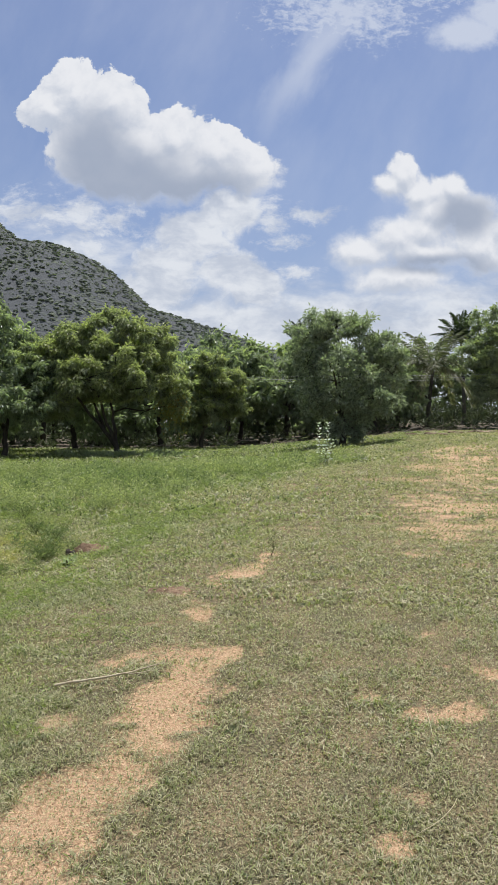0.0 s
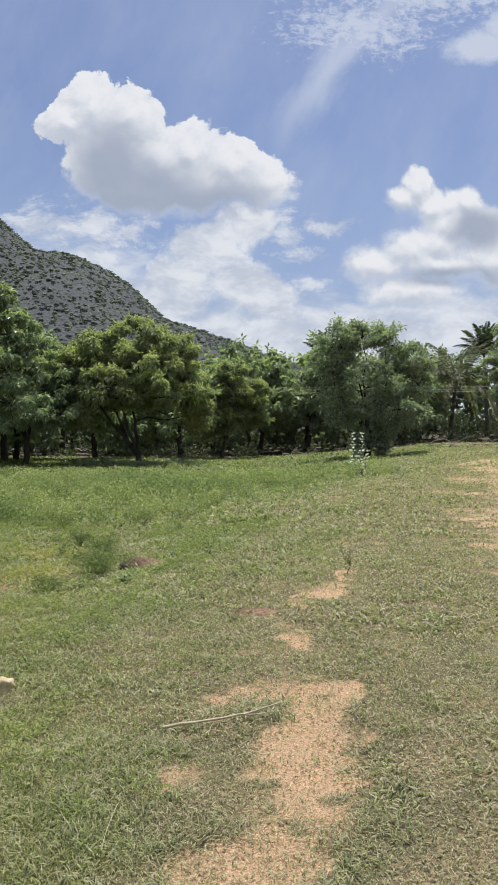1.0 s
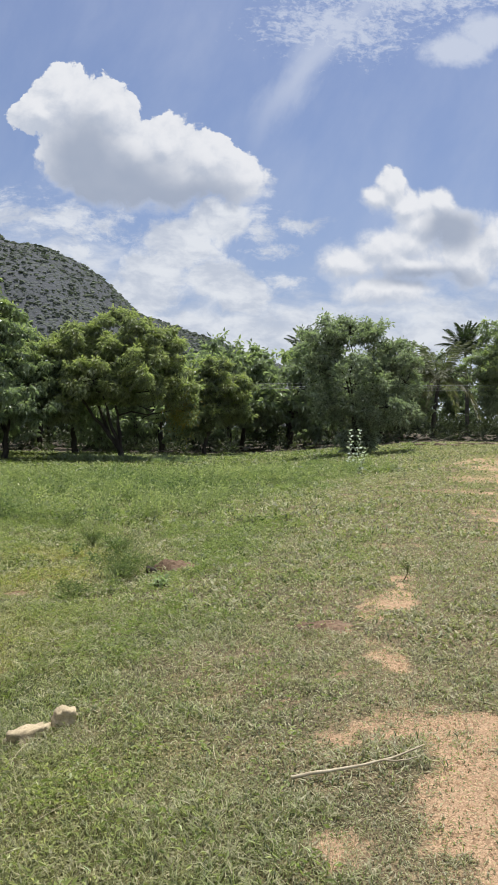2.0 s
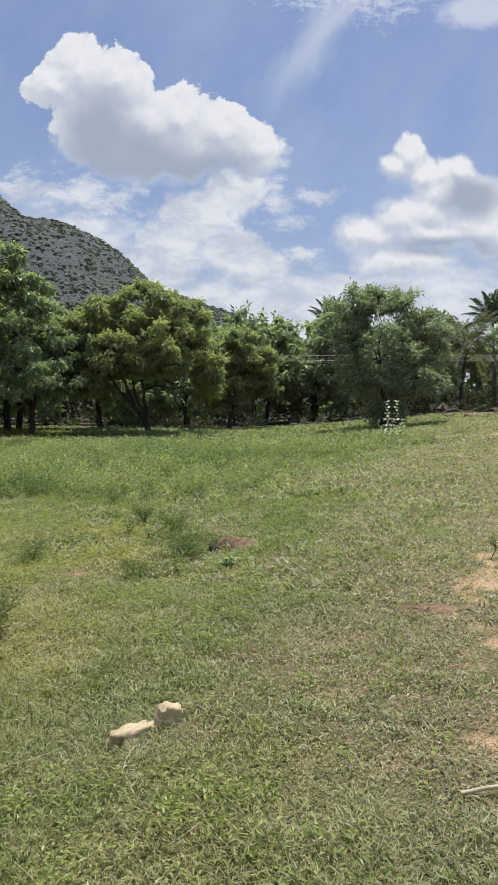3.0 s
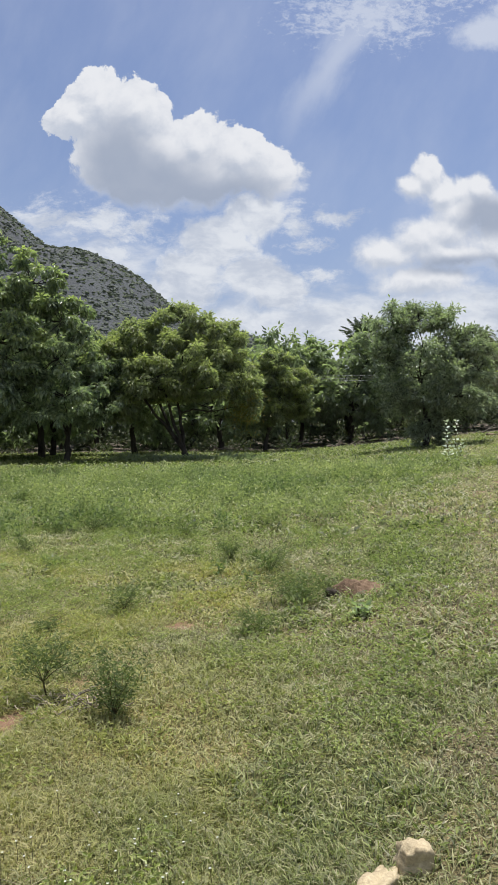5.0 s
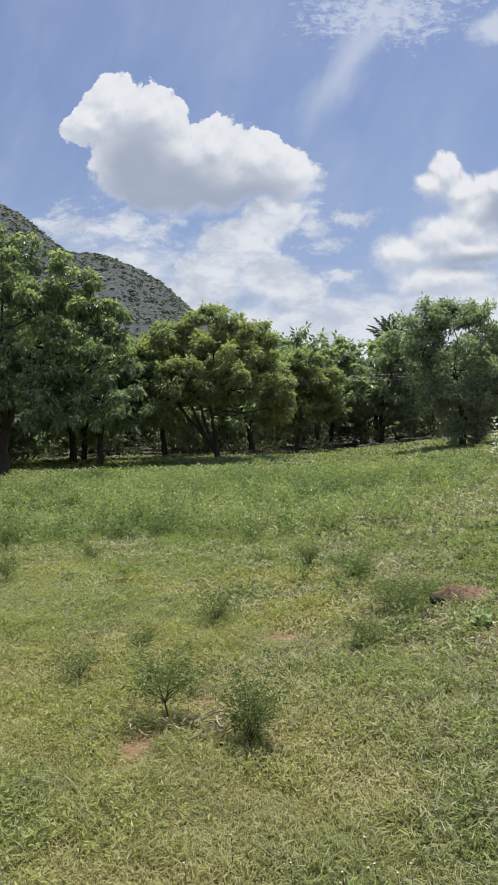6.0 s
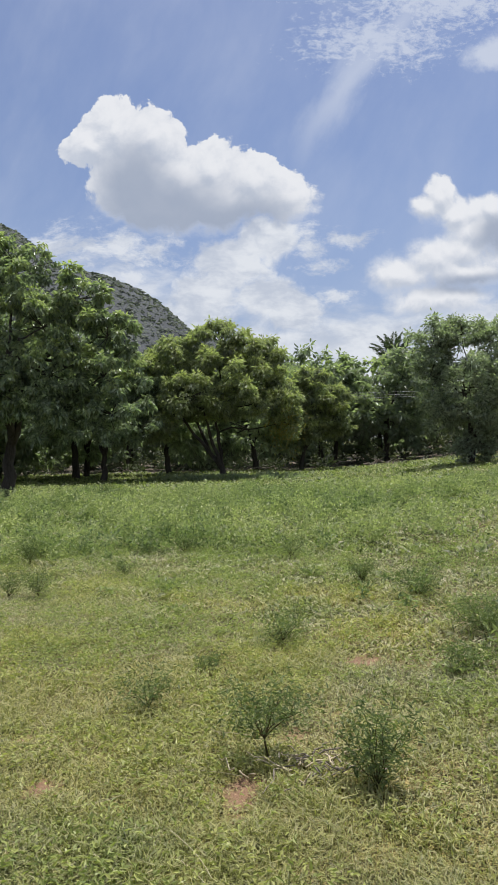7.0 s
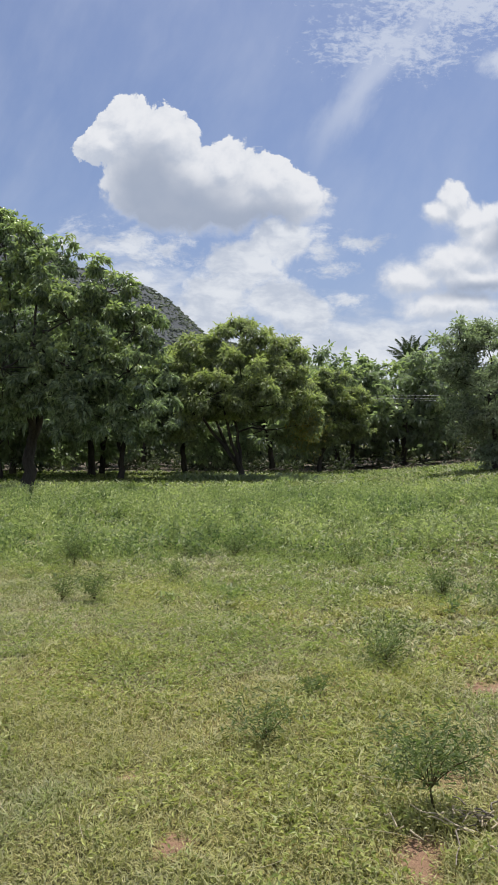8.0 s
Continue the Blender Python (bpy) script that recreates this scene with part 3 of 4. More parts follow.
    size = rng.uniform(0.65, 1.25, len(ats))
    v, f = leaves(ats, ways, size * leaf[0], size * leaf[1])
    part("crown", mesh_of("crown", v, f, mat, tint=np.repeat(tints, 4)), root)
    return tagged(root, label, category)


def round_lobes(height, radius, low, many, seed, squash=0.8):
    """A crown's lobes round a leaning egg."""
    r = np.random.default_rng(seed)
    rows = []
    for k in range(many):
        turn, level = r.uniform(0, 2 * np.pi), r.uniform(0, 1)
        reach = radius * 0.66 * np.sqrt(np.clip(1 - (level * 1.5 - 0.55) ** 2, 0.1, 1)) * r.uniform(0.55, 1.1)
        size = radius * r.uniform(0.30, 0.46)
        rows.append((reach * np.cos(turn), reach * np.sin(turn), low + size * 0.7 + level * (height - low - size * 1.5), size, size, size * squash))
    return rows


# the large glossy tree at the field's edge
tree("tree", "large dark green broadleaf tree with drooping glossy leaves", (-15.3, 33.0), (2.2, 0.22),
     [(-1.0, 0, 5.6, 3.0, 3.0, 2.8), (1.3, -2.0, 8.5, 1.4, 1.6, 1.15), (-.4, -1.2, 9.1, 1.5, 1.6, 1.2), (3.6, -2.2, 7.3, 1.0, 1.2, 1.0), (4.6, -2.0, 5.9, 1.0, 1.2, 1.0), (4.4, -2.0, 4.5, 1.3, 1.4, 1.1), (4.7, -2.2, 3.1, 1.2, 1.3, .8),
      (2.3, -2.2, 6.3, 1.6, 1.6, 1.3), (2.6, -2.4, 4.6, 1.5, 1.5, 1.2), (2.8, -2.4, 3.1, 1.5, 1.4, .9), (0, -2.6, 4.6, 1.9, 1.6, 1.5), (-2.6, -1.4, 7.0, 2.1, 2.0, 1.7), (-3.6, 0, 5.0, 2.2, 2.2, 2.0), (-4.8, .3, 7.0, 2, 2, 1.6)],
     LEAF_BIG, (0.21, 0.090), 80000, droop=0.5, fresh_lit=0.62, spread=0.27, sprig=20, low=1.5)
tree("tree", "dark green broadleaf tree with low shaded boughs", (-14.6, 45.5), (1.6, 0.15),
     [(0, 0, 4.8, 2.6, 2.6, 2.2), (-.6, -.4, 7.2, 1.7, 1.8, 1.3), (1.2, .8, 6.5, 1.5, 1.6, 1.2), (2.3, -.2, 4.8, 1.4, 1.6, 1.3), (2.2, -2.0, 3.2, 1.5, 1.4, .9), (.2, -2.2, 3.2, 1.6, 1.4, 1.0), (-2.6, 0, 5.4, 2, 2, 1.7), (-2.4, -1.0, 3.2, 1.8, 1.6, 1.1)],
     LEAF_BIG, (0.25, 0.085), 36000, droop=0.5, fresh_lit=0.45, spread=0.32, sprig=18, low=1.5)
# the spreading neem with a forked trunk
neem = tree("tree", "spreading neem tree with yellow-green top and forked dark trunk", (-8.0, 46.4), (0.55, 0.19),
     [(0, 0, 5.2, 3.1, 3.0, 2.2), (.1, -.3, 7.7, 1.6, 1.6, 1.15), (2.2, 0, 6.7, 1.5, 1.6, 1.2), (-2.3, 0, 6.9, 1.8, 1.8, 1.25), (-3.9, .3, 5.4, 1.5, 1.7, 1.5), (-4.0, -.2, 3.3, 1.4, 1.4, 1.0), (3.3, -.2, 4.6, 1.2, 1.5, 1.4), (1.6, -2.0, 4.7, 1.4, 1.2, 1.1),
      (-1.4, -2.2, 4.6, 1.8, 1.4, 1.3), (-2.9, -.8, 3.5, 1.6, 1.5, 1.0), (3.6, -.5, 3.1, .85, 1.0, 1.2), (-4.7, .2, 6.2, 1.1, 1.3, 1.0), (-5.0, 0, 4.6, 1.1, 1.3, 1.1), (-4.9, -.2, 3.0, 1.0, 1.2, .9)],
     LEAF_NEEM, (0.25, 0.095), 72000, droop=0.4, forks=4, fresh_lit=0.95, spread=0.42, low=2.2, clear=(2.6, 3.4))
tree("tree", "small bright yellow-green neem tree", (-3.38, 55.6), (1.5, 0.13),
     [(.9, 0, 4.3, 1.7, 1.7, 1.5), (1.0, -.2, 6.2, 1.1, 1.1, .8), (-.4, 0, 5.0, 1.1, 1.2, 1.1), (2.3, -.2, 4.9, 1.1, 1.2, 1.1), (2.6, -.3, 3.2, .9, 1.0, .8), (.6, -.8, 2.8, 1.4, 1.2, .8), (-.6, -.3, 3.4, 1.0, 1.0, .9)],
     LEAF_NEEM, (0.27, 0.105), 24000, droop=0.4, fresh_lit=1.1, spread=0.40, low=1.6)
tree("tree", "tall airy tree with pale greyish-green leaves and dark foot", (5.78, 46.3), (1.2, 0.18),
     [(0, 0, 4.2, 2.4, 2.4, 2.3), (-1.8, 0, 7.0, 1.2, 1.3, 1.1), (-.3, .2, 7.3, 1.3, 1.4, 1.0), (1.2, .1, 6.8, 1.2, 1.3, 1.0), (2.7, 0, 6.0, 1.1, 1.2, 1.0), (-2.1, 0, 5.0, 1.1, 1.2, 1.3), (3.0, 0, 4.4, 1.1, 1.2, 1.4), (-1.7, -.6, 2.9, 1.2, 1.2, 1.0),
      (1.6, -1.0, 2.9, 1.7, 1.3, 1.3), (.3, -.5, 1.2, .9, .9, .9), (-.4, -.4, .9, .7, .8, .6), (.9, -.3, 1.0, .7, .8, .8)],
     LEAF_PALE, (0.23, 0.088), 36000, droop=0.1, forks=4, fresh_lit=0.35, spread=0.52)
tree("tree", "dense green tree beside the coconut palms", (20.5, 60.0), (1.8, 0.2),
     [(0, 0, 5.0, 3.0, 3.0, 2.6), (-1.0, 0, 8.2, 1.7, 1.7, 1.4), (-2.8, -.6, 5.6, 1.7, 1.6, 1.4), (2.2, 0, 7.2, 2, 2, 1.6), (-1.6, -1.2, 3.2, 1.9, 1.6, 1.2)],
     LEAF_WOOD, (0.26, 0.11), 28000, fresh_lit=1.0)

# ageing rusty leaves on the neem's low boughs
r_at = np.array([3.6, -1.1, 3.0]) + rng.normal(size=(520, 3)) * (0.45, 0.4, 0.75)
v, f = leaves(r_at, rng.normal(size=(520, 3)) + (0, 0, -0.6), 0.19, 0.075)
part("ageing_spray", mesh_of("ageing_spray", v, f, LEAF_RUST, tint=np.repeat(rng.random(520) ** 2, 4)), neem, "yellow and rusty ageing leaves")["kind"] = "stuff"

# woodland behind
WOODS = "woodland trees behind the field"
kinds = []
for k, (h, rad) in enumerate(((9.0, 4.6), (8.2, 5.0), (9.8, 4.7))):
    made = tree("woodland_tree", "dark green woodland tree with shaded foot", (-21.0 + 8 * k, 68.0 + 2 * k), (2.0, 0.19), round_lobes(h, rad, 0.6, 12, 40 + k), LEAF_WOOD, (0.46, 0.21), 6400, droop=0.35, fresh_lit=0.5, twigs=2)
    tagged(made, group=WOODS)
    kinds.append(made)
rw = random.Random(5)
spots_woods = [(-21.5, 46), (-26, 43), (-17.5, 50.5), (-31, 47), (-23, 52), (-17.5, 53), (-12.2, 54), (-6.6, 58), (-0.6, 64.5), (3.4, 63.5), (10.4, 62.0), (-28.5, 53), (-34, 56), (-31, 63), (-25.5, 61), (-17, 63), (-9.5, 66), (-1.5, 67), (3.5, 69), (8.5, 70),
               (18, 82), (25, 66), (30, 62), (28, 76), (36, 72), (-36, 68), (-28, 74), (-19, 75), (-9, 78), (1, 80), (10.5, 82), (20, 84), (-38, 82), (38, 86), (-44, 64), (44, 64)]
for k, (x, y) in enumerate(spots_woods):
    z = float(ground_z(np.array([x]), np.array([y]))[0]) - 0.05
    copy_thing(kinds[k % 3], pose(x, y, z, 0, 0, rw.uniform(0, 360)) @ Matrix.Diagonal((*[rw.uniform(0.86, 1.08)] * 3, 1)))


def foot(x, y, sink=0.0):
    return float(ground_z(np.array([float(x)]), np.array([float(y)]))[0]) - sink


# ---- the wood's foot: brush, dead wood, palms, wires ----
def undergrowth():
    """Brush between the trunks, its leaf colour darkened to stand for the wood's shade."""
    count, each = 900, 40
    x, y = rng.uniform(-48, 46, count), rng.uniform(57.0, 94, count)
    size = rng.uniform(0.35, 1.15, count) * np.where(y > 64, 1.9, 1.0)
    base = np.stack([x, y, ground_z(x, y)], 1)
    way = unit(rng.normal(size=(count, each, 3)) * (1, 1, 0.7) + (0, 0, 0.45))
    at = base[:, None] + way * size[:, None, None] * rng.uniform(0.25, 1.0, (count, each, 1)) * (1, 1, 0.8) + np.array([0, 0, 0.3]) * size[:, None, None]
    v, f = leaves(at.reshape(-1, 3), (way + (0, 0, -0.15)).reshape(-1, 3), 0.42, 0.16)
    me = mesh_of("undergrowth", v, f, LEAF_SHADED_BRUSH, tint=np.repeat(rng.random(count) ** 3 * 0.8, each * 4))
    tagged(new("undergrowth", me), "tangled brush under the woodland trees, leaves coloured dark as in shade", "undergrowth", kind="stuff")


def dead_branch(x, y, length, turn, thick):
    root = new("dead_branch")
    root.matrix_world = pose(x, y, foot(x, y) + thick * 0.8, 0, 0, turn)
    main = wander((-length / 2, 0, 0), (length / 2, 0, 0.10 * length), 8, 0.06 * length)
    twigs = [tube(wander(main[k], main[k] + rng.normal(size=3) * (0.25, 0.25, 0.10) * length + (0.1, 0, 0.1 * length), 5, 0.03), np.linspace(thick * 0.4, 0.008, 5), 5) for k in (2, 3, 4, 5, 6)]
    part("bough", mesh_of("bough", *tube(main, np.linspace(thick, thick * 0.35, 8), 7), GREY_WOOD, True), root)
    for piece in twigs:
        part("twig", mesh_of("twig", *piece, GREY_WOOD, True), root)
    return tagged(root, "grey fallen dead branch at the wood's edge", "branch", group="fallen branches")


def palm(x, y, height, lean, fronds, length, label, seed, withered=0, stiff=0.0):
    r = np.random.default_rng(seed)
    root = new("coconut_palm")
    root.matrix_world = pose(x, y, foot(x, y, 0.05))
    f = np.linspace(0, 1, 12)[:, None]
    line = np.concatenate([lean * f**1.6, 0.1 * f, height * f], 1)
    part("trunk", mesh_of("trunk", *tube(line, 0.20 - 0.09 * f[:, 0] + 0.10 * np.exp(-f[:, 0] * 14), 9), PALM_BARK, True), root)
    top = line[-1]

    def frond(droop):
        s = np.linspace(0, 1, 14)
        rib = np.stack([length * (s - 0.28 * droop * s**2), 0 * s, length * (0.52 * s * (1.1 - 0.5 * droop) - (0.35 + 0.75 * droop) * s**2)], 1)
        stem = tube(rib, 0.035 * (1 - 0.85 * s) + 0.004, 5)
        n = 46
        t = np.repeat(np.linspace(0.14, 0.99, n), 2)
        side = np.tile([1.0, -1.0], n)
        at = np.stack([np.interp(t, s, rib[:, k]) for k in range(3)], 1)
        way = np.stack([0.55 + 0 * t, side * 0.85, -0.45 - 0.5 * droop + 0 * t], 1) + r.normal(size=(2 * n, 3)) * 0.10
        v, fa = leaves(at, way, length * 0.20 * np.sin(np.pi * (0.12 + 0.80 * t)) + 0.1, 0.085, 0.1)
        return stem, (v, fa)
    made = []
    for droop in (0.15, 0.55 - 0.4 * stiff, 1.0 - 0.6 * stiff):
        stem, blade = frond(droop)
        v, fa = joined([stem, blade])
        tint = np.full(len(v), (0.9 if droop > 0.9 else 0.45) if withered else 0.03)
        made.append(mesh_of("frond", v, fa, LEAF_PALM, tint=tint))
    for k in range(fronds):
        level = k / fronds
        ob = part("frond", made[0 if level < 0.35 else 1 if level < 0.7 else 2], root)
        ob.matrix_local = pose(*top, 0, -(48 + 26 * stiff) * (1 - level) ** (1.2 - 0.4 * stiff) + r.uniform(-6, 6), k * 137.5 + r.uniform(-9, 9))
    return tagged(root, label, "palm", group="coconut palms among the trees")


undergrowth()


def far_wood():
    """The wood's depth, too far in to tell one tree from the next."""
    count, each = 1100, 26
    x, y = rng.uniform(-95, 85, count), rng.uniform(104, 122, count)
    z = ground_z(x, y) + rng.uniform(0.2, 8.0, count)
    way = unit(rng.normal(size=(count, each, 3)))
    at = np.stack([x, y, z], 1)[:, None] + way * rng.uniform(0.3, 1.6, (count, each, 1))
    v, f = leaves(at.reshape(-1, 3), (way + (0, 0, -0.3)).reshape(-1, 3), 0.75, 0.42)
    # the same shade-dark leaf colour closes the gaps between the trunks
    me = mesh_of("far_wood", v, f, LEAF_SHADED_BRUSH, tint=np.repeat(rng.random(count) ** 3, each * 4))
    tagged(new("far_wood", me), "depth of the wood behind the first trees, coloured dark as in shade", "wood", kind="stuff")


far_wood()
for k, (x, y, length, turn) in enumerate(((-6.5, 57.6, 2.6, 15), (-16.0, 58.2, 2.2, -20), (2.2, 58.0, 2.4, 8), (12.6, 55.5, 2.2, -14), (-1.0, 60.5, 3.0, 5), (8.8, 58.5, 2.6, 30))):
    dead_branch(x, y, length, turn, 0.07)
palm(15.2, 64.0, 4.9, 0.5, 22, 4.4, "low coconut palm with drooping withered fronds", 1, 1)
palm(13.0, 66.0, 3.9, -0.3, 16, 3.8, "low coconut palm with drooping withered fronds", 4, 1)
palm(20.6, 72.0, 7.6, -0.3, 24, 3.2, "coconut palm with stiff upright green crown", 2, 0, 1.0)
palm(5.9, 78.0, 8.6, 0.3, 24, 3.3, "coconut palm rising above the wood", 3, 0, 0.8)


def power_line():
    root = new("power_line")
    root.location = (0, 58.2, 0)
    for dy, z in ((0.0, 4.62), (0.25, 4.44), (0.5, 4.28)):
        xs = np.linspace(-60, 60, 41)
        line = np.stack([xs, 0 * xs + dy, z + 0.00025 * xs**2], 1)
        part("wire", mesh_of("wire", *tube(line, np.full(41, 0.010), 5), WIRE, True), root)
    tagged(root, "three bare overhead wires in front of the wood", "power line")


power_line()


# ---- things lying in the field ----
def lump(name, label, category, place, size, mat, turn=0.0, rough=0.16, sink=0.25, seed=0, flat_top=0.0):
    """A stone or clod: a worn faceted block, half sunk."""
    bm = bmesh.new()
    bmesh.ops.create_cube(bm, size=2.0)
    bmesh.ops.subdivide_edges(bm, edges=bm.edges, cuts=7, use_grid_fill=True)
    for vert in bm.verts:
        p = vert.co.copy()
        p = p.lerp(p.normalized() * 1.15, 0.55)
        q = p * 1.4 + Vector((seed * 7.3, seed, 0))
        p *= 1 + rough * noise.noise(q) + rough * 0.45 * noise.noise(q * 3.1) + rough * 0.2 * noise.noise(q * 8)
        vert.co = (p.x * size[0] / 2, p.y * size[1] / 2, p.z * size[2] / 2)
    me = bpy.data.meshes.new(name)
    bm.to_mesh(me)
    bm.free()
    me.materials.append(mat)
    for poly in me.polygons:
        poly.use_smooth = True
    ob = new(name, me)
    x, y = place
    ob.matrix_world = pose(x, y, foot(x, y) + size[2] * (0.5 - sink), 0, 4, turn)
    return tagged(ob, label, category)


lump("stone", "pale buff broken block of stone lying in grass", "stone", (-2.485, 5.64), (0.12, 0.11, 0.125), STONE, 14, 0.40, 0.26, 1)
lump("stone", "long pale buff stone half buried in grass", "stone", (-2.65, 5.50), (0.28, 0.10, 0.12), STONE, 54, 0.42, 0.48, 2)
def mound(place, rx, ry, height, label, seed):
    """A crumbly heap of earth that runs out into the ground."""
    x, y = place
    u, v = np.meshgrid(np.linspace(-1, 1, 34), np.linspace(-1, 1, 34))
    px, py = (x + u * rx).ravel(), (y + v * ry).ravel()
    fall = smooth(1.0, 0.15, np.hypot(u, v).ravel() + 0.7 * (fbm(px * 5 + seed, py * 5, 3) - 0.5))
    pz = ground_z(px, py) - 0.012 + height * fall * (0.35 + 1.3 * fbm(px * 9 + seed, py * 9, 4)) + 0.035 * fall * (fbm(px * 40, py * 40, 2) - 0.5)
    a = (np.arange(33)[:, None] * 34 + np.arange(33)).ravel()
    me = mesh_of("earth_mound", np.stack([px - x, py - y, pz - foot(x, y)], 1), np.stack([a, a + 1, a + 35, a + 34], 1), CLOD)
    ob = tagged(new("earth_mound", me), label, "mound")
    ob.matrix_world = pose(x, y, foot(x, y))


mound((-2.25, 10.15), 0.42, 0.26, 0.12, "low mound of reddish dug earth", 3)
mound((-0.85, 7.0), 0.32, 0.18, 0.05, "small flat heap of orange earth", 8)
lump("earth_clod", "dark clod sticking out of the grass", "clod", (-10.0, 31.4), (0.60, 0.40, 0.30), DARK_CLOD, 10, 0.5, 0.2, 5)
lump("earth_clod", "brown clod beside the dug mound", "clod", (-2.44, 10.02), (0.11, 0.10, 0.12), DARK_CLOD, 10, 0.4, 0.2, 6)
for k in range(22):
    x, y = 14.2 + rng.normal() * 1.5, 51.0 + rng.normal() * 0.8
    lump("leaf_litter", "low heap of brown dry litter at the wood's edge", "litter", (x, y), (rng.uniform(0.35, 1.0), rng.uniform(0.3, 0.6), rng.uniform(0.10, 0.22)), LITTER, rng.uniform(-20, 20), 0.4, 0.35, 10 + k)["group"] = "litter heaps"

# the dry stick on the bare patch
stick = new("stick")
stick.matrix_world = pose(-1.275, 4.54, foot(-1.275, 4.54) + 0.008)
s = np.linspace(0, 1, 16)[:, None]
bent = np.concatenate([0.62 * s, 0.05 * s + 0.12 * s**3, 0.026 + 0.02 * s**4 + (ground_z(-1.275 + 0.62 * s, 4.54 + 0.15 * s) - foot(-1.275, 4.54))], 1)
part("shaft", mesh_of("shaft", *tube(bent, 0.009 - 0.005 * s[:, 0], 7), DRY_WOOD, True), stick)
fork = bent[10] + np.array([(0, 0, 0), (0.05, -0.01, 0.0), (0.11, -0.005, 0.005), (0.16, 0.02, 0.01)])
part("twig", mesh_of("twig", *tube(fork, [0.005, 0.004, 0.003, 0.002], 5), DRY_WOOD, True), stick)
tagged(stick, "long pale dry stick lying on worn turf", "stick")


# ---- plants of the field ----
def herb(height, radius, many, r, clear=0.22):
    """The main stem of one bushy weed, and for each of its branches the line with the leaves' places and ways."""
    fork = np.array([r.normal() * 0.02, r.normal() * 0.02, height * clear])
    main = tube(np.array([(0, 0, 0), fork * 0.5, fork]), np.array([0.008, 0.006, 0.005]) * (0.5 + height), 5)
    n, branches = 9, []
    for k in range(n):
        turn, out = 2 * np.pi * (k + r.uniform(0, 0.8)) / n, radius * r.uniform(0.35, 1.0)
        tip = np.array([out * np.cos(turn), out * np.sin(turn), height * r.uniform(0.6, 1.0) * (1 - 0.35 * (out / radius) ** 2)])
        f = np.linspace(0, 1, 6)[:, None]
        line = fork + (tip - fork) * np.concatenate([f, f, f**0.85], 1) + r.normal(size=(6, 3)) * 0.03 * height * f
        count = many // n
        u = r.uniform(0.3 if clear > 0.15 else 0.1, 1.08, count) ** 0.8
        here = np.stack([np.interp(u, f[:, 0], line[:, c]) for c in range(3)], 1) + r.normal(size=(count, 3)) * (radius * 0.20, radius * 0.20, height * 0.08)
        way = r.normal(size=(count, 3)) * (1, 1, 0.5) + (0, 0, 0.25)
        branches.append((tube(line, np.linspace(0.0035, 0.0010, 6) * (0.5 + height), 4), np.maximum(here, (-9, -9, 0.02)), way))
    return main, branches


def shrub(place, height, radius, many, label, seed, leaf=(0.036, 0.0095), mat=None, fresh_lit=0.3, clear=0.06):
    r = np.random.default_rng(seed)
    root = new("shrub")
    x, y = place
    root.matrix_world = pose(x, y, foot(x, y, 0.01))
    main, branches = herb(height, radius, int(many * 1.5), r, clear)
    part("main_stem", mesh_of("main_stem", *main, STEM, True), root)
    for line, at, way in branches:
        stem = part("stem", mesh_of("stem", *line, STEM, True), root)
        size = r.uniform(0.6, 1.3, len(at))
        v, f = leaves(at, way, size * leaf[0], size * leaf[1])
        part("foliage", mesh_of("foliage", v, f, mat or LEAF_SHRUB, tint=np.repeat(r.random(len(at)) * fresh_lit * 2, 4)), stem)
    return tagged(root, label, "shrub", group="young shrubs in the field")


for k, (x, y, h, rad, many, clear) in enumerate(((-4.47, 7.63, .52, .25, 760, .24), (-3.95, 7.30, .50, .19, 900, .05), (-3.02, 11.58, .42, .32, 900, .05), (-3.55, 12.30, .42, .20, 600, .12), (-4.40, 9.92, .38, .26, 520, .12), (-2.75, 9.95, .42, .38, 1500, .05),
                                            (-3.14, 9.06, .26, .26, 460, .05), (-5.22, 8.40, .32, .24, 380, .10), (-8.00, 14.2, .50, .26, 600, .1), (-7.10, 11.90, .46, .20, 460, .12), (-7.42, 11.95, .38, .17, 300, .1), (-6.42, 13.2, .30, .2, 300, .1),
                                            (-4.93, 9.2, .16, .18, 220, .1), (-2.44, 10.3, .22, .22, 260, .05), (-5.9, 15.0, .45, .25, 420, .1), (-4.3, 14.4, .42, .26, 420, .1))):
    shrub((x, y), h, rad, many, "thin-leaved young green shrub among the grass", 60 + k, clear=clear)

# slender seedling at the end of the bare patch
shrub((0.18, 8.75), 0.30, 0.05, 40, "slender thin weed beside the bare soil", 90, (0.03, 0.008), clear=0.3)


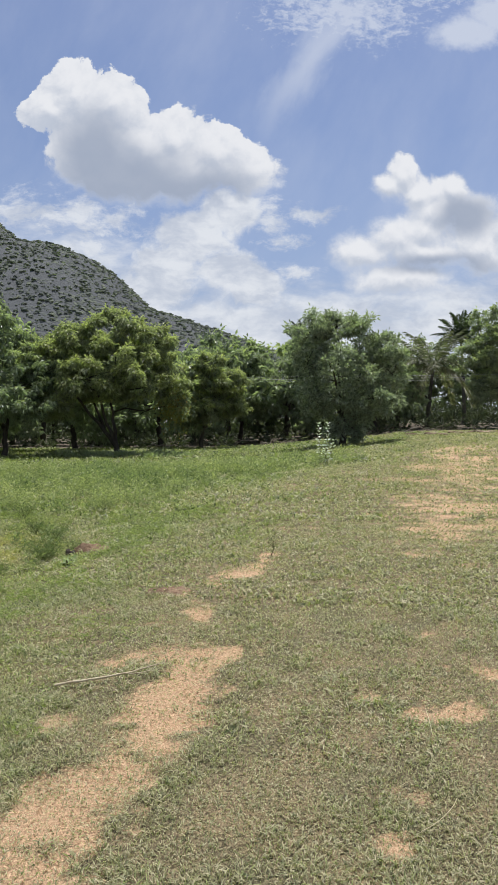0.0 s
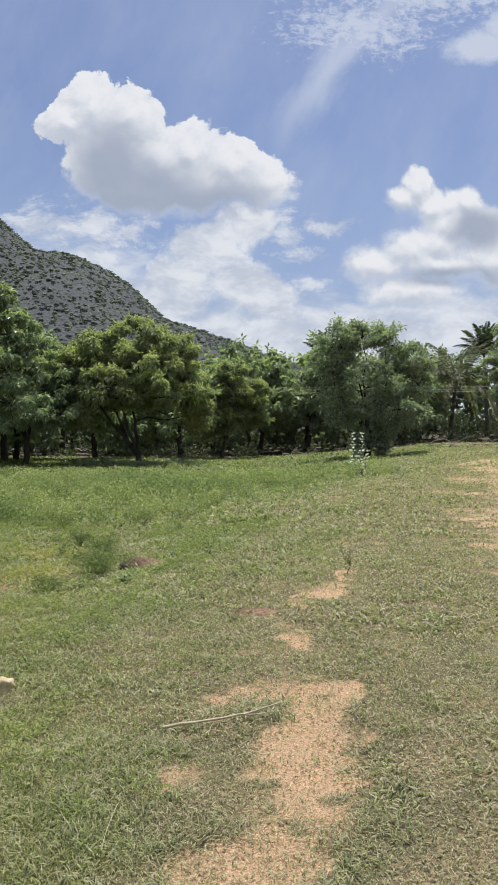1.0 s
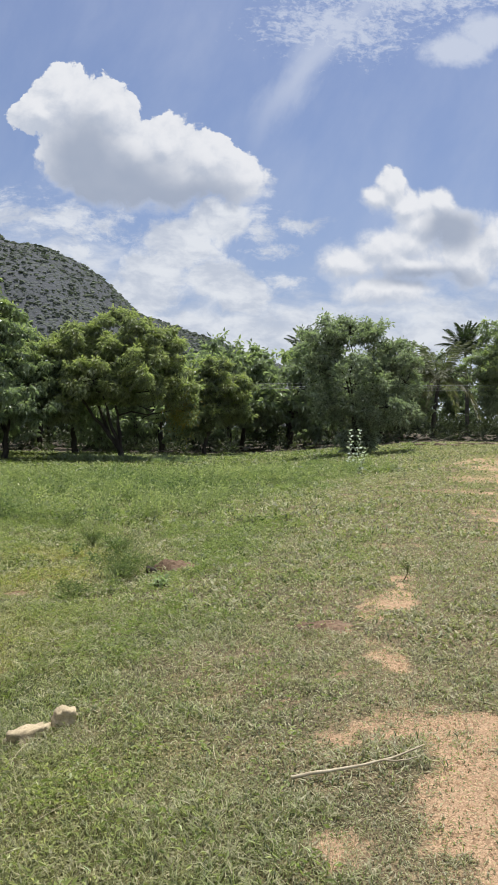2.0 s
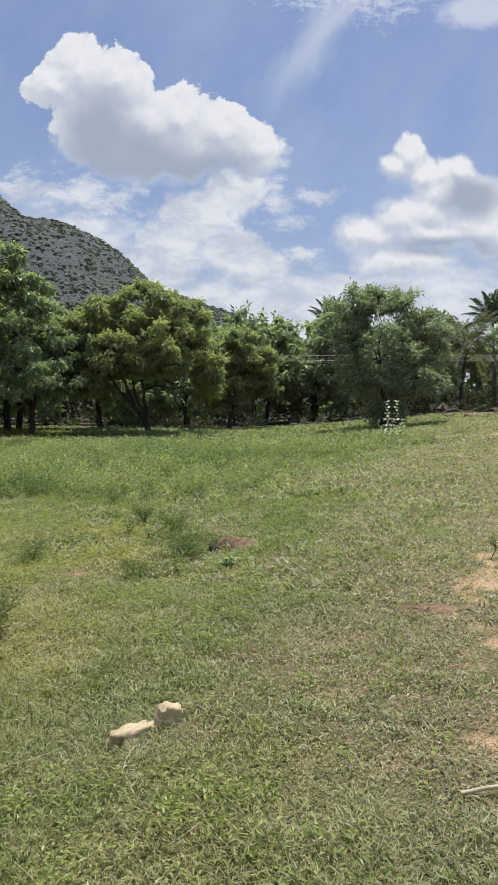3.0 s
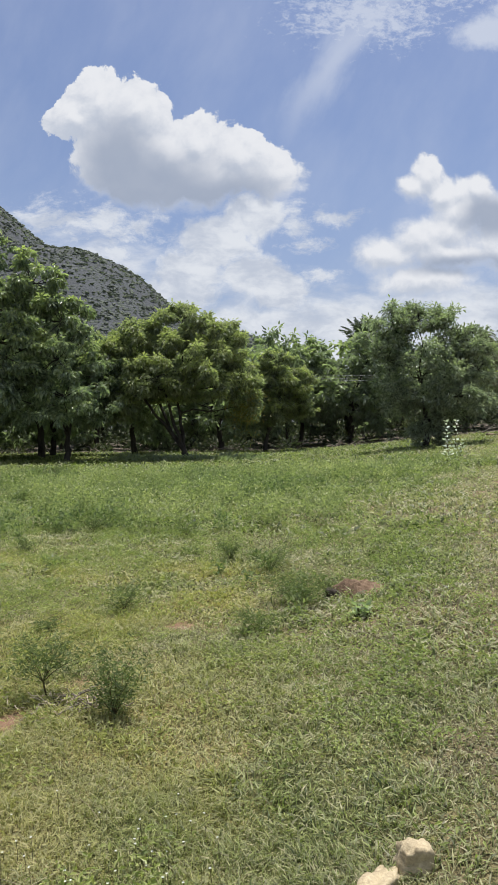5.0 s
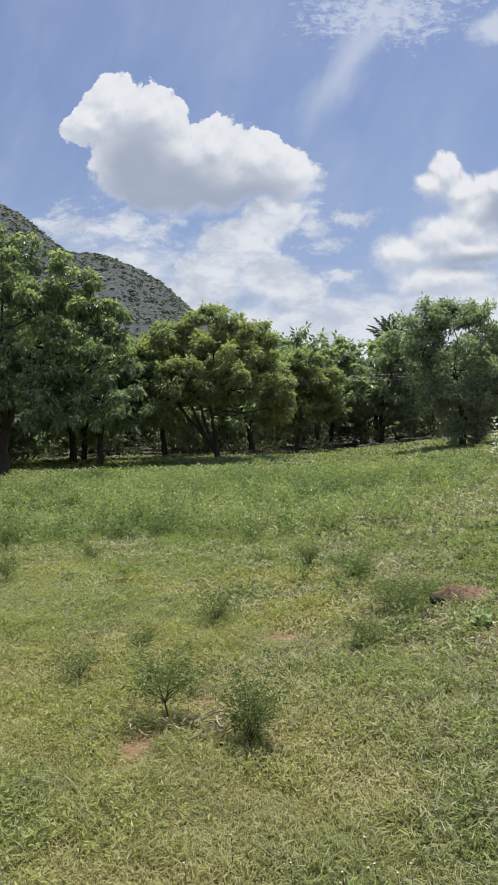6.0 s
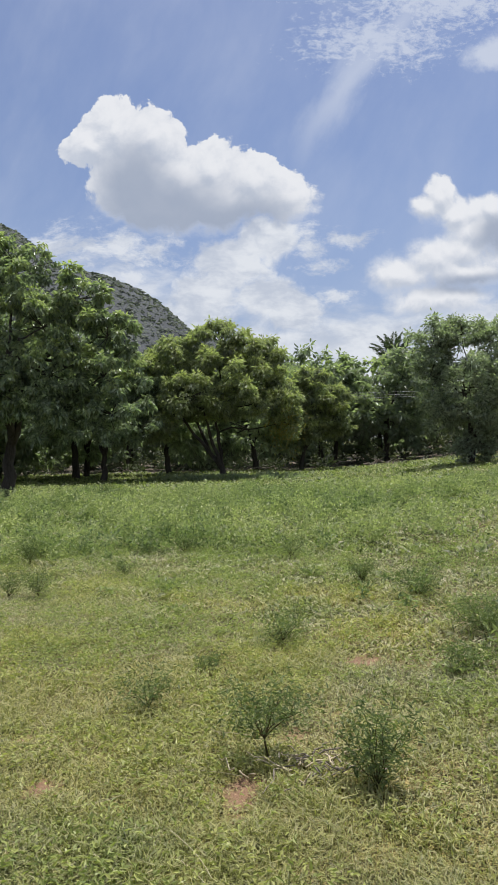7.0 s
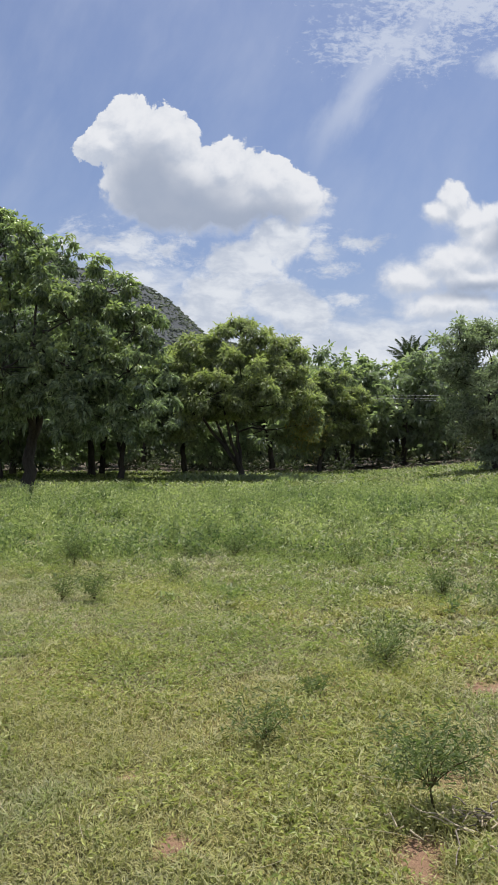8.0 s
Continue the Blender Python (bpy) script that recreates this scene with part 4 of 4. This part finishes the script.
def milkweed(place, height, spikes, pairs, leaf, label, seed, spread, mat=LEAF_MILK):
    """Thick pale stems with pairs of broad felted leaves."""
    r = np.random.default_rng(seed)
    root = new("milkweed")
    x, y = place
    root.matrix_world = pose(x, y, foot(x, y, 0.01))
    for k in range(spikes):
        turn, tall = r.uniform(0, 2 * np.pi) if k > 1 else 0.3 + np.pi * k, height * (1.0 if k < 2 else r.uniform(0.35, 0.6))
        out = spread * (0.5 if k < 2 else r.uniform(0.6, 1.2))
        line = np.array([(0.03 * np.cos(turn), 0.03 * np.sin(turn), 0), (out * 0.7 * np.cos(turn), out * 0.7 * np.sin(turn), tall * 0.4), (out * np.cos(turn), out * np.sin(turn), tall)])
        stalk = part("stalk", mesh_of("stalk", *tube(line, [0.014, 0.011, 0.006], 6), STEM, True), root)
        n = int(pairs * tall / height)
        u = np.repeat(np.linspace(0.18, 1.0, n), 2)
        at = np.stack([np.interp(u, [0, 0.4, 1], line[:, c]) for c in range(3)], 1)
        spin = np.repeat(np.arange(n) * 1.57, 2) + np.tile([0, np.pi], n) + r.normal(size=2 * n) * 0.25
        way = np.stack([np.cos(spin), np.sin(spin), 0.35 + 0.35 * u], 1)
        size = leaf * (1.15 - 0.45 * u) * r.uniform(0.8, 1.2, 2 * n)
        v, f = leaves(at, way, size, size * 0.6, 0.12)
        part("leaves", mesh_of("leaves", v, f, mat, tint=np.repeat(np.clip(r.random(2 * n) * 0.9 + 0.1, 0, 1), 4)), stalk)
    return tagged(root, label, "plant")


milkweed((2.62, 26.7), 1.44, 7, 13, 0.17, "tall pale milkweed with two felted white spikes", 5, 0.38)
milkweed((-2.26, 9.18), 0.11, 5, 5, 0.10, "small pale broad-leaved milkweed seedling", 6, 0.07, LEAF_SPROUT)


# cut twigs round the foot of a shrub
cut = new("cut_twigs")
cut.matrix_world = pose(-4.24, 7.50, foot(-4.24, 7.50) + 0.03)
for k in range(44):
    a = rng.normal(size=3) * (0.17, 0.09, 0.012) + (0, 0, 0.015)
    b = a + rng.normal(size=3) * (0.12, 0.11, 0.015)
    part("twig", mesh_of("twig", *tube(wander(a, b, 5, 0.018), np.linspace(0.0048, 0.0022, 5), 5), DRY_WOOD if k % 2 else GREY_WOOD, True), cut)
tagged(cut, "loose pile of pale cut twigs under a shrub", "twigs")


# the row of dark low plants by the neem
def low_plants():
    count, each = 30, 60
    x = np.linspace(-11.4, -3.8, count) + rng.normal(size=count) * 0.15
    y = 44.3 + rng.normal(size=count) * 0.7 + 0.6 * (x < -8)
    size = rng.uniform(0.32, 0.6, count)[:, None]
    turn = rng.uniform(0, 2 * np.pi, (count, each))
    way = np.stack([np.cos(turn), np.sin(turn), rng.uniform(0.4, 2.0, (count, each))], -1)
    at = np.stack([x, y, ground_z(x, y) + 0.02], 1)[:, None] + rng.normal(size=(count, each, 3)) * (0.25, 0.16, 0)
    v, f = leaves(at.reshape(-1, 3), way.reshape(-1, 3), (size * rng.uniform(0.6, 1.1, (count, each))).ravel(), 0.10, 0.2)
    me = mesh_of("low_plants", v, f, LEAF_WOOD, tint=np.repeat(rng.random(count * each) * 0.8, 4))
    tagged(new("low_plants", me), "row of low dark broad-leaved plants near the neem's foot", "plants", kind="stuff")


low_plants()


# ---- grass and weeds, no one could count them ----
def field_points(per_metre, near, far, y_most=57.0):
    """Random feet, as many to the square metre, ahead of the walk's line by near to far metres."""
    low_x, high_x = -6.2 - 0.72 * far, 1.0 + 0.38 * far
    many = int(per_metre * (high_x - low_x) * (far - near))
    x, ahead = rng.uniform(low_x, high_x, many), rng.uniform(near, far, many)
    y = ahead + 0.88 * np.maximum(-x, 0)
    keep = (y < y_most) & (x > -6.2 - 0.43 * np.maximum(y - 4, 0)) & (x < 0.8 + 0.37 * y)
    return x[keep], y[keep]


def blades(x, y, height, width, lean):
    """Grass blades: bent quads that end in a point."""
    n = len(x)
    turn = rng.uniform(0, 2 * np.pi, n)
    flat = np.stack([np.cos(turn), np.sin(turn), 0 * turn], 1)
    side = np.stack([-np.sin(turn), np.cos(turn), rng.normal(size=n) * 0.5], 1)
    foot_at = np.stack([x, y, ground_z(x, y) - 0.004], 1)
    way = unit(flat * np.tan(np.clip(lean, 0, 1.4))[:, None] + (0, 0, 1))
    h, w = height[:, None], width[:, None]
    mid = foot_at + way * h * 0.5
    tip = mid + unit(way + flat * 0.8 + (0, 0, -0.45)) * h * 0.55
    return np.stack([foot_at, mid + side * w * 0.5, tip, mid - side * w * 0.5], 1).reshape(-1, 3)


def turf(name, label, zones):
    """Pointed blades, zone by zone: how many to the metre, from where to where, width, height, evenness."""
    verts, tints, golds = [], [], []
    for per, near, far, wide, tall, uneven in zones:
        x, y = field_points(per, near, far)
        bare = soil_mask(x, y)
        thin = 0.30 * smooth(0.48, 0.66, fbm(x * 2.6 + 21, y * 2.2, 4))
        keep = rng.random(len(x)) > np.maximum(np.clip((bare - 0.14) * 1.2, 0, 0.52), np.maximum(thin, 0.92 * smooth(0.25, 0.6, spots(x, y, RED, 0.76))))
        x, y = x[keep], y[keep]
        side, patch, worn = dry_side(x, y), fbm(x * 1.7 + 11, y * 1.7, 4), 1 - 0.55 * bare[keep]
        lush = smooth(0.42, 0.68, fbm(x * 4.3 + 2, y * 3.7 + 6, 3))
        height = (0.036 + 0.024 * (1 - side)) * (0.50 + 0.9 * patch + 0.6 * lush) * rng.uniform(0.5, 1.5, len(x)) * tall * worn
        lean = np.abs(rng.normal(size=len(x))) * 0.70 + 0.18
        verts.append(blades(x, y, height, rng.uniform(0.6, 1.5, len(x)) * wide, lean))
        golds.append(golden(x, y))
        tuft = fbm(x * 5.0 + 3, y * 5.0, 3) - 0.5 - 0.35 * (lush - 0.4)
        tints.append(np.clip(dryness(x, y) * 0.9 + rng.normal(size=len(x)) * uneven + tuft * 0.7 - 0.05 + 0.5 * (rng.random(len(x)) < 0.08), 0, 1))
    verts, tint = np.concatenate(verts), np.repeat(np.concatenate(tints), 4)
    me = mesh_of(name, verts, np.arange(len(verts)).reshape(-1, 4), GRASS, tint=tint, gold=np.repeat(np.concatenate(golds), 4))
    tagged(new(name, me), label, "grass", kind="stuff")


turf("grass", "short matted turf, half green and half straw-dry", ((12500, 1.2, 3.4, 0.0039, 0.80, 0.42), (5400, 3.4, 6.2, 0.0060, 0.95, 0.40)))
turf("field_grass", "green and yellowing grass across the field", ((1600, 6.2, 11.5, 0.0130, 1.2, 0.36), (380, 11.5, 24.0, 0.025, 1.9, 0.30), (80, 24.0, 58.0, 0.050, 3.0, 0.20)))


def crumbs():
    """Loose crumbs of earth on the bare soil."""
    x, y = field_points(1500, 1.2, 7.5)
    keep = rng.random(len(x)) < 0.75 * smooth(0.2, 0.6, soil_mask(x, y))
    x, y = x[keep], y[keep]
    size = (0.0025 + 0.009 * rng.random(len(x)) ** 4)[:, None, None]
    form = np.array([(-1, -1, 0), (1, -1, 0), (1, 1, 0), (-1, 1, 0), (0, 0, 1.1)]) * rng.uniform(0.6, 1.4, (len(x), 5, 3))
    at = np.stack([x, y, ground_z(x, y) - 0.012], 1)[:, None] + form * size
    tri = np.array([(0, 1, 4), (1, 2, 4), (2, 3, 4), (3, 0, 4)])
    me = mesh_of("soil_crumbs", at.reshape(-1, 3), (np.arange(len(x))[:, None, None] * 5 + tri).reshape(-1, 3), CRUMB)
    tagged(new("soil_crumbs", me), "loose crumbs of orange earth on bare patches", "soil", kind="stuff")


crumbs()


def thicket():
    """Where the tall feathery weeds stand, 0..1."""
    def where(x, y):
        edge = 15.2 + 0.9 * np.sin(x * 0.9) + 1.2 * (fbm(x * 0.8, y * 0.2, 3) - 0.5) + 0.55 * np.maximum(x + 3.0, 0) ** 1.2
        right = smooth(3.2, -3.8, x - (-1.4 + (y - 14) * 0.24))
        return smooth(-0.6, 0.8, y - edge) * smooth(33, 25, y) * right * smooth(0.25, 0.5, fbm(x * 0.7 + 2, y * 0.5, 4) + 0.04)
    return where


def weeds():
    where = thicket()
    x, y = field_points(17.0, 6.0, 34.0)
    stand = smooth(0.40, 0.58, fbm(x * 2.3 + 8, y * 1.3, 4))
    dense = rng.random(len(x)) < where(x, y) * (0.05 + 0.95 * stand)
    loose = rng.random(len(x)) < 0.055 * (1 - dry_side(x, y)) ** 3 * (y < 34) * (x < -1.5)
    keep = dense | loose
    x, y, tall, clump = x[keep], y[keep], np.where(dense, 1.0, 0.6)[keep], stand[keep]
    # a taller row along the front of the stand, its shading painted as darker tint
    row = 90
    ex = rng.uniform(-11.5, -3.6, row) + rng.normal(size=row) * 0.1
    ey = 15.2 + 0.35 * np.sin(ex * 1.9) + rng.normal(size=row) * 0.22
    x, y = np.append(x, ex), np.append(y, ey)
    tall, clump = np.append(tall, rng.uniform(0.8, 1.25, row)), np.append(clump, rng.uniform(0.5, 1.0, row))
    front_shade = np.append(np.zeros(len(x) - row), np.full(row, 0.55))[:, None]
    n, each = len(x), 46
    high = rng.uniform(0.20, 0.42, n) * tall * (0.30 + 1.20 * clump)
    out = unit(rng.normal(size=(n, each, 3)) * (1, 1, 0.2)) * rng.uniform(0.1, 1.0, (n, each, 1)) * 0.24 * tall[:, None, None]
    u = rng.uniform(0.10, 1.0, (n, each, 1)) ** 0.75
    at = np.stack([x, y, ground_z(x, y)], 1)[:, None] + out * (0.35 + 0.65 * u) * (1, 1, 0.3) + u * high[:, None, None] * np.array([0, 0, 1.0])
    way = out * 3 + rng.normal(size=out.shape) * 0.5 + (0, 0, 0.35)
    size = np.repeat(0.040 + 0.0019 * y, each) * rng.uniform(0.7, 1.3, n * each)
    v, f = leaves(at.reshape(-1, 3), way.reshape(-1, 3), size, size * 0.40)
    # lower leaves and the front row tinted darker, as if in shade
    tint = np.clip(1.9 * (fbm(x * 0.6 + 4, y * 0.45, 4) - 0.38)[:, None] + 0.35 * (rng.random((n, 1)) - 0.4) + 0.5 * (u[:, :, 0] - 0.45) - front_shade, 0, 1)
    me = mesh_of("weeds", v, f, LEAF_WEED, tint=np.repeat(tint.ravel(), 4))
    tagged(new("weeds", me), "thick stand of knee-high feathery green weeds", "weeds", kind="stuff")


def creepers():
    """Small round-leaved herbs among the field grass."""
    x, y = field_points(85, 1.3, 13.0)
    keep = rng.random(len(x)) < (1 - dry_side(x, y)) * smooth(0.35, 0.65, fbm(x * 1.3 + 6, y * 1.3 + 2, 3)) * (soil_mask(x, y) < 0.25)
    x, y = x[keep], y[keep]
    n, each = len(x), 18
    out = rng.normal(size=(n, each, 3)) * (0.055, 0.055, 0.0)
    at = np.stack([x, y, ground_z(x, y) + 0.02], 1)[:, None] + out + rng.random((n, each, 1)) * rng.uniform(0.02, 0.14, (n, 1, 1)) * np.array([0, 0, 1.0])
    way = rng.normal(size=(n, each, 3)) * (1, 1, 0.4) + (0, 0, 0.15)
    v, f = leaves(at.reshape(-1, 3), way.reshape(-1, 3), 0.030 * rng.uniform(0.6, 1.5, n * each), 0.014)
    me = mesh_of("creeping_herbs", v, f, LEAF_HERB, tint=np.repeat(np.repeat(rng.random(n), each) * 0.8 + 0.2 * rng.random(n * each), 4),
                 gold=np.repeat(golden(x, y), each * 4))
    tagged(new("creeping_herbs", me), "low creeping green herbs in the turf", "herbs", kind="stuff")


def straws():
    """Long dry stalks lying on the turf."""
    pieces = []
    x, y = field_points(1.7, 1.3, 10.0)
    for a, b in zip(x, y):
        turn, length = rng.uniform(0, 2 * np.pi), rng.uniform(0.08, 0.38)
        bow = rng.normal() * 0.25
        s = np.linspace(-0.5, 0.5, 7)
        along, aside = length * s, length * bow * (0.25 - s**2)
        px, py = a + along * np.cos(turn) - aside * np.sin(turn), b + along * np.sin(turn) + aside * np.cos(turn)
        pieces.append(tube(np.stack([px, py, ground_z(px, py) + 0.035 + 0.03 * rng.random()], 1), np.full(7, 0.0016), 4))
    me = mesh_of("dry_straw", *joined(pieces), STRAW, True)
    tagged(new("dry_straw", me), "scattered dry straw stalks lying on the turf", "straw", kind="stuff")


def flowers():
    """Tiny white flower heads of a low weed."""
    count = 60
    x, y = -3.70 + rng.normal(size=count) * 0.26, 5.55 + rng.normal(size=count) * 0.30
    high = rng.uniform(0.07, 0.16, count)
    at = np.repeat(np.stack([x, y, ground_z(x, y) + high], 1), 5, 0)
    turn = np.tile(np.arange(5) * 1.257, count)
    v, f = leaves(at, np.stack([np.cos(turn), np.sin(turn), 0 * turn + 0.3], 1), 0.0065, 0.005, 0.1)
    tagged(new("white_flowers", mesh_of("white_flowers", v, f, PETAL, tint=np.zeros(len(v)))), "tiny white flower heads among the grass", "flowers", kind="stuff")
    stalks = [tube(np.array([(a, b, c - 0.01), (a + 0.006, b, c + h * 0.5), (a, b, c + h)]), np.full(3, 0.0011), 3) for a, b, c, h in zip(x, y, ground_z(x, y), high)]
    tagged(new("flower_stalks", mesh_of("flower_stalks", *joined(stalks), STEM, True)), "thin green stalks of the white flowers", "stalks", kind="stuff")


weeds()
creepers()
flowers()
straws()
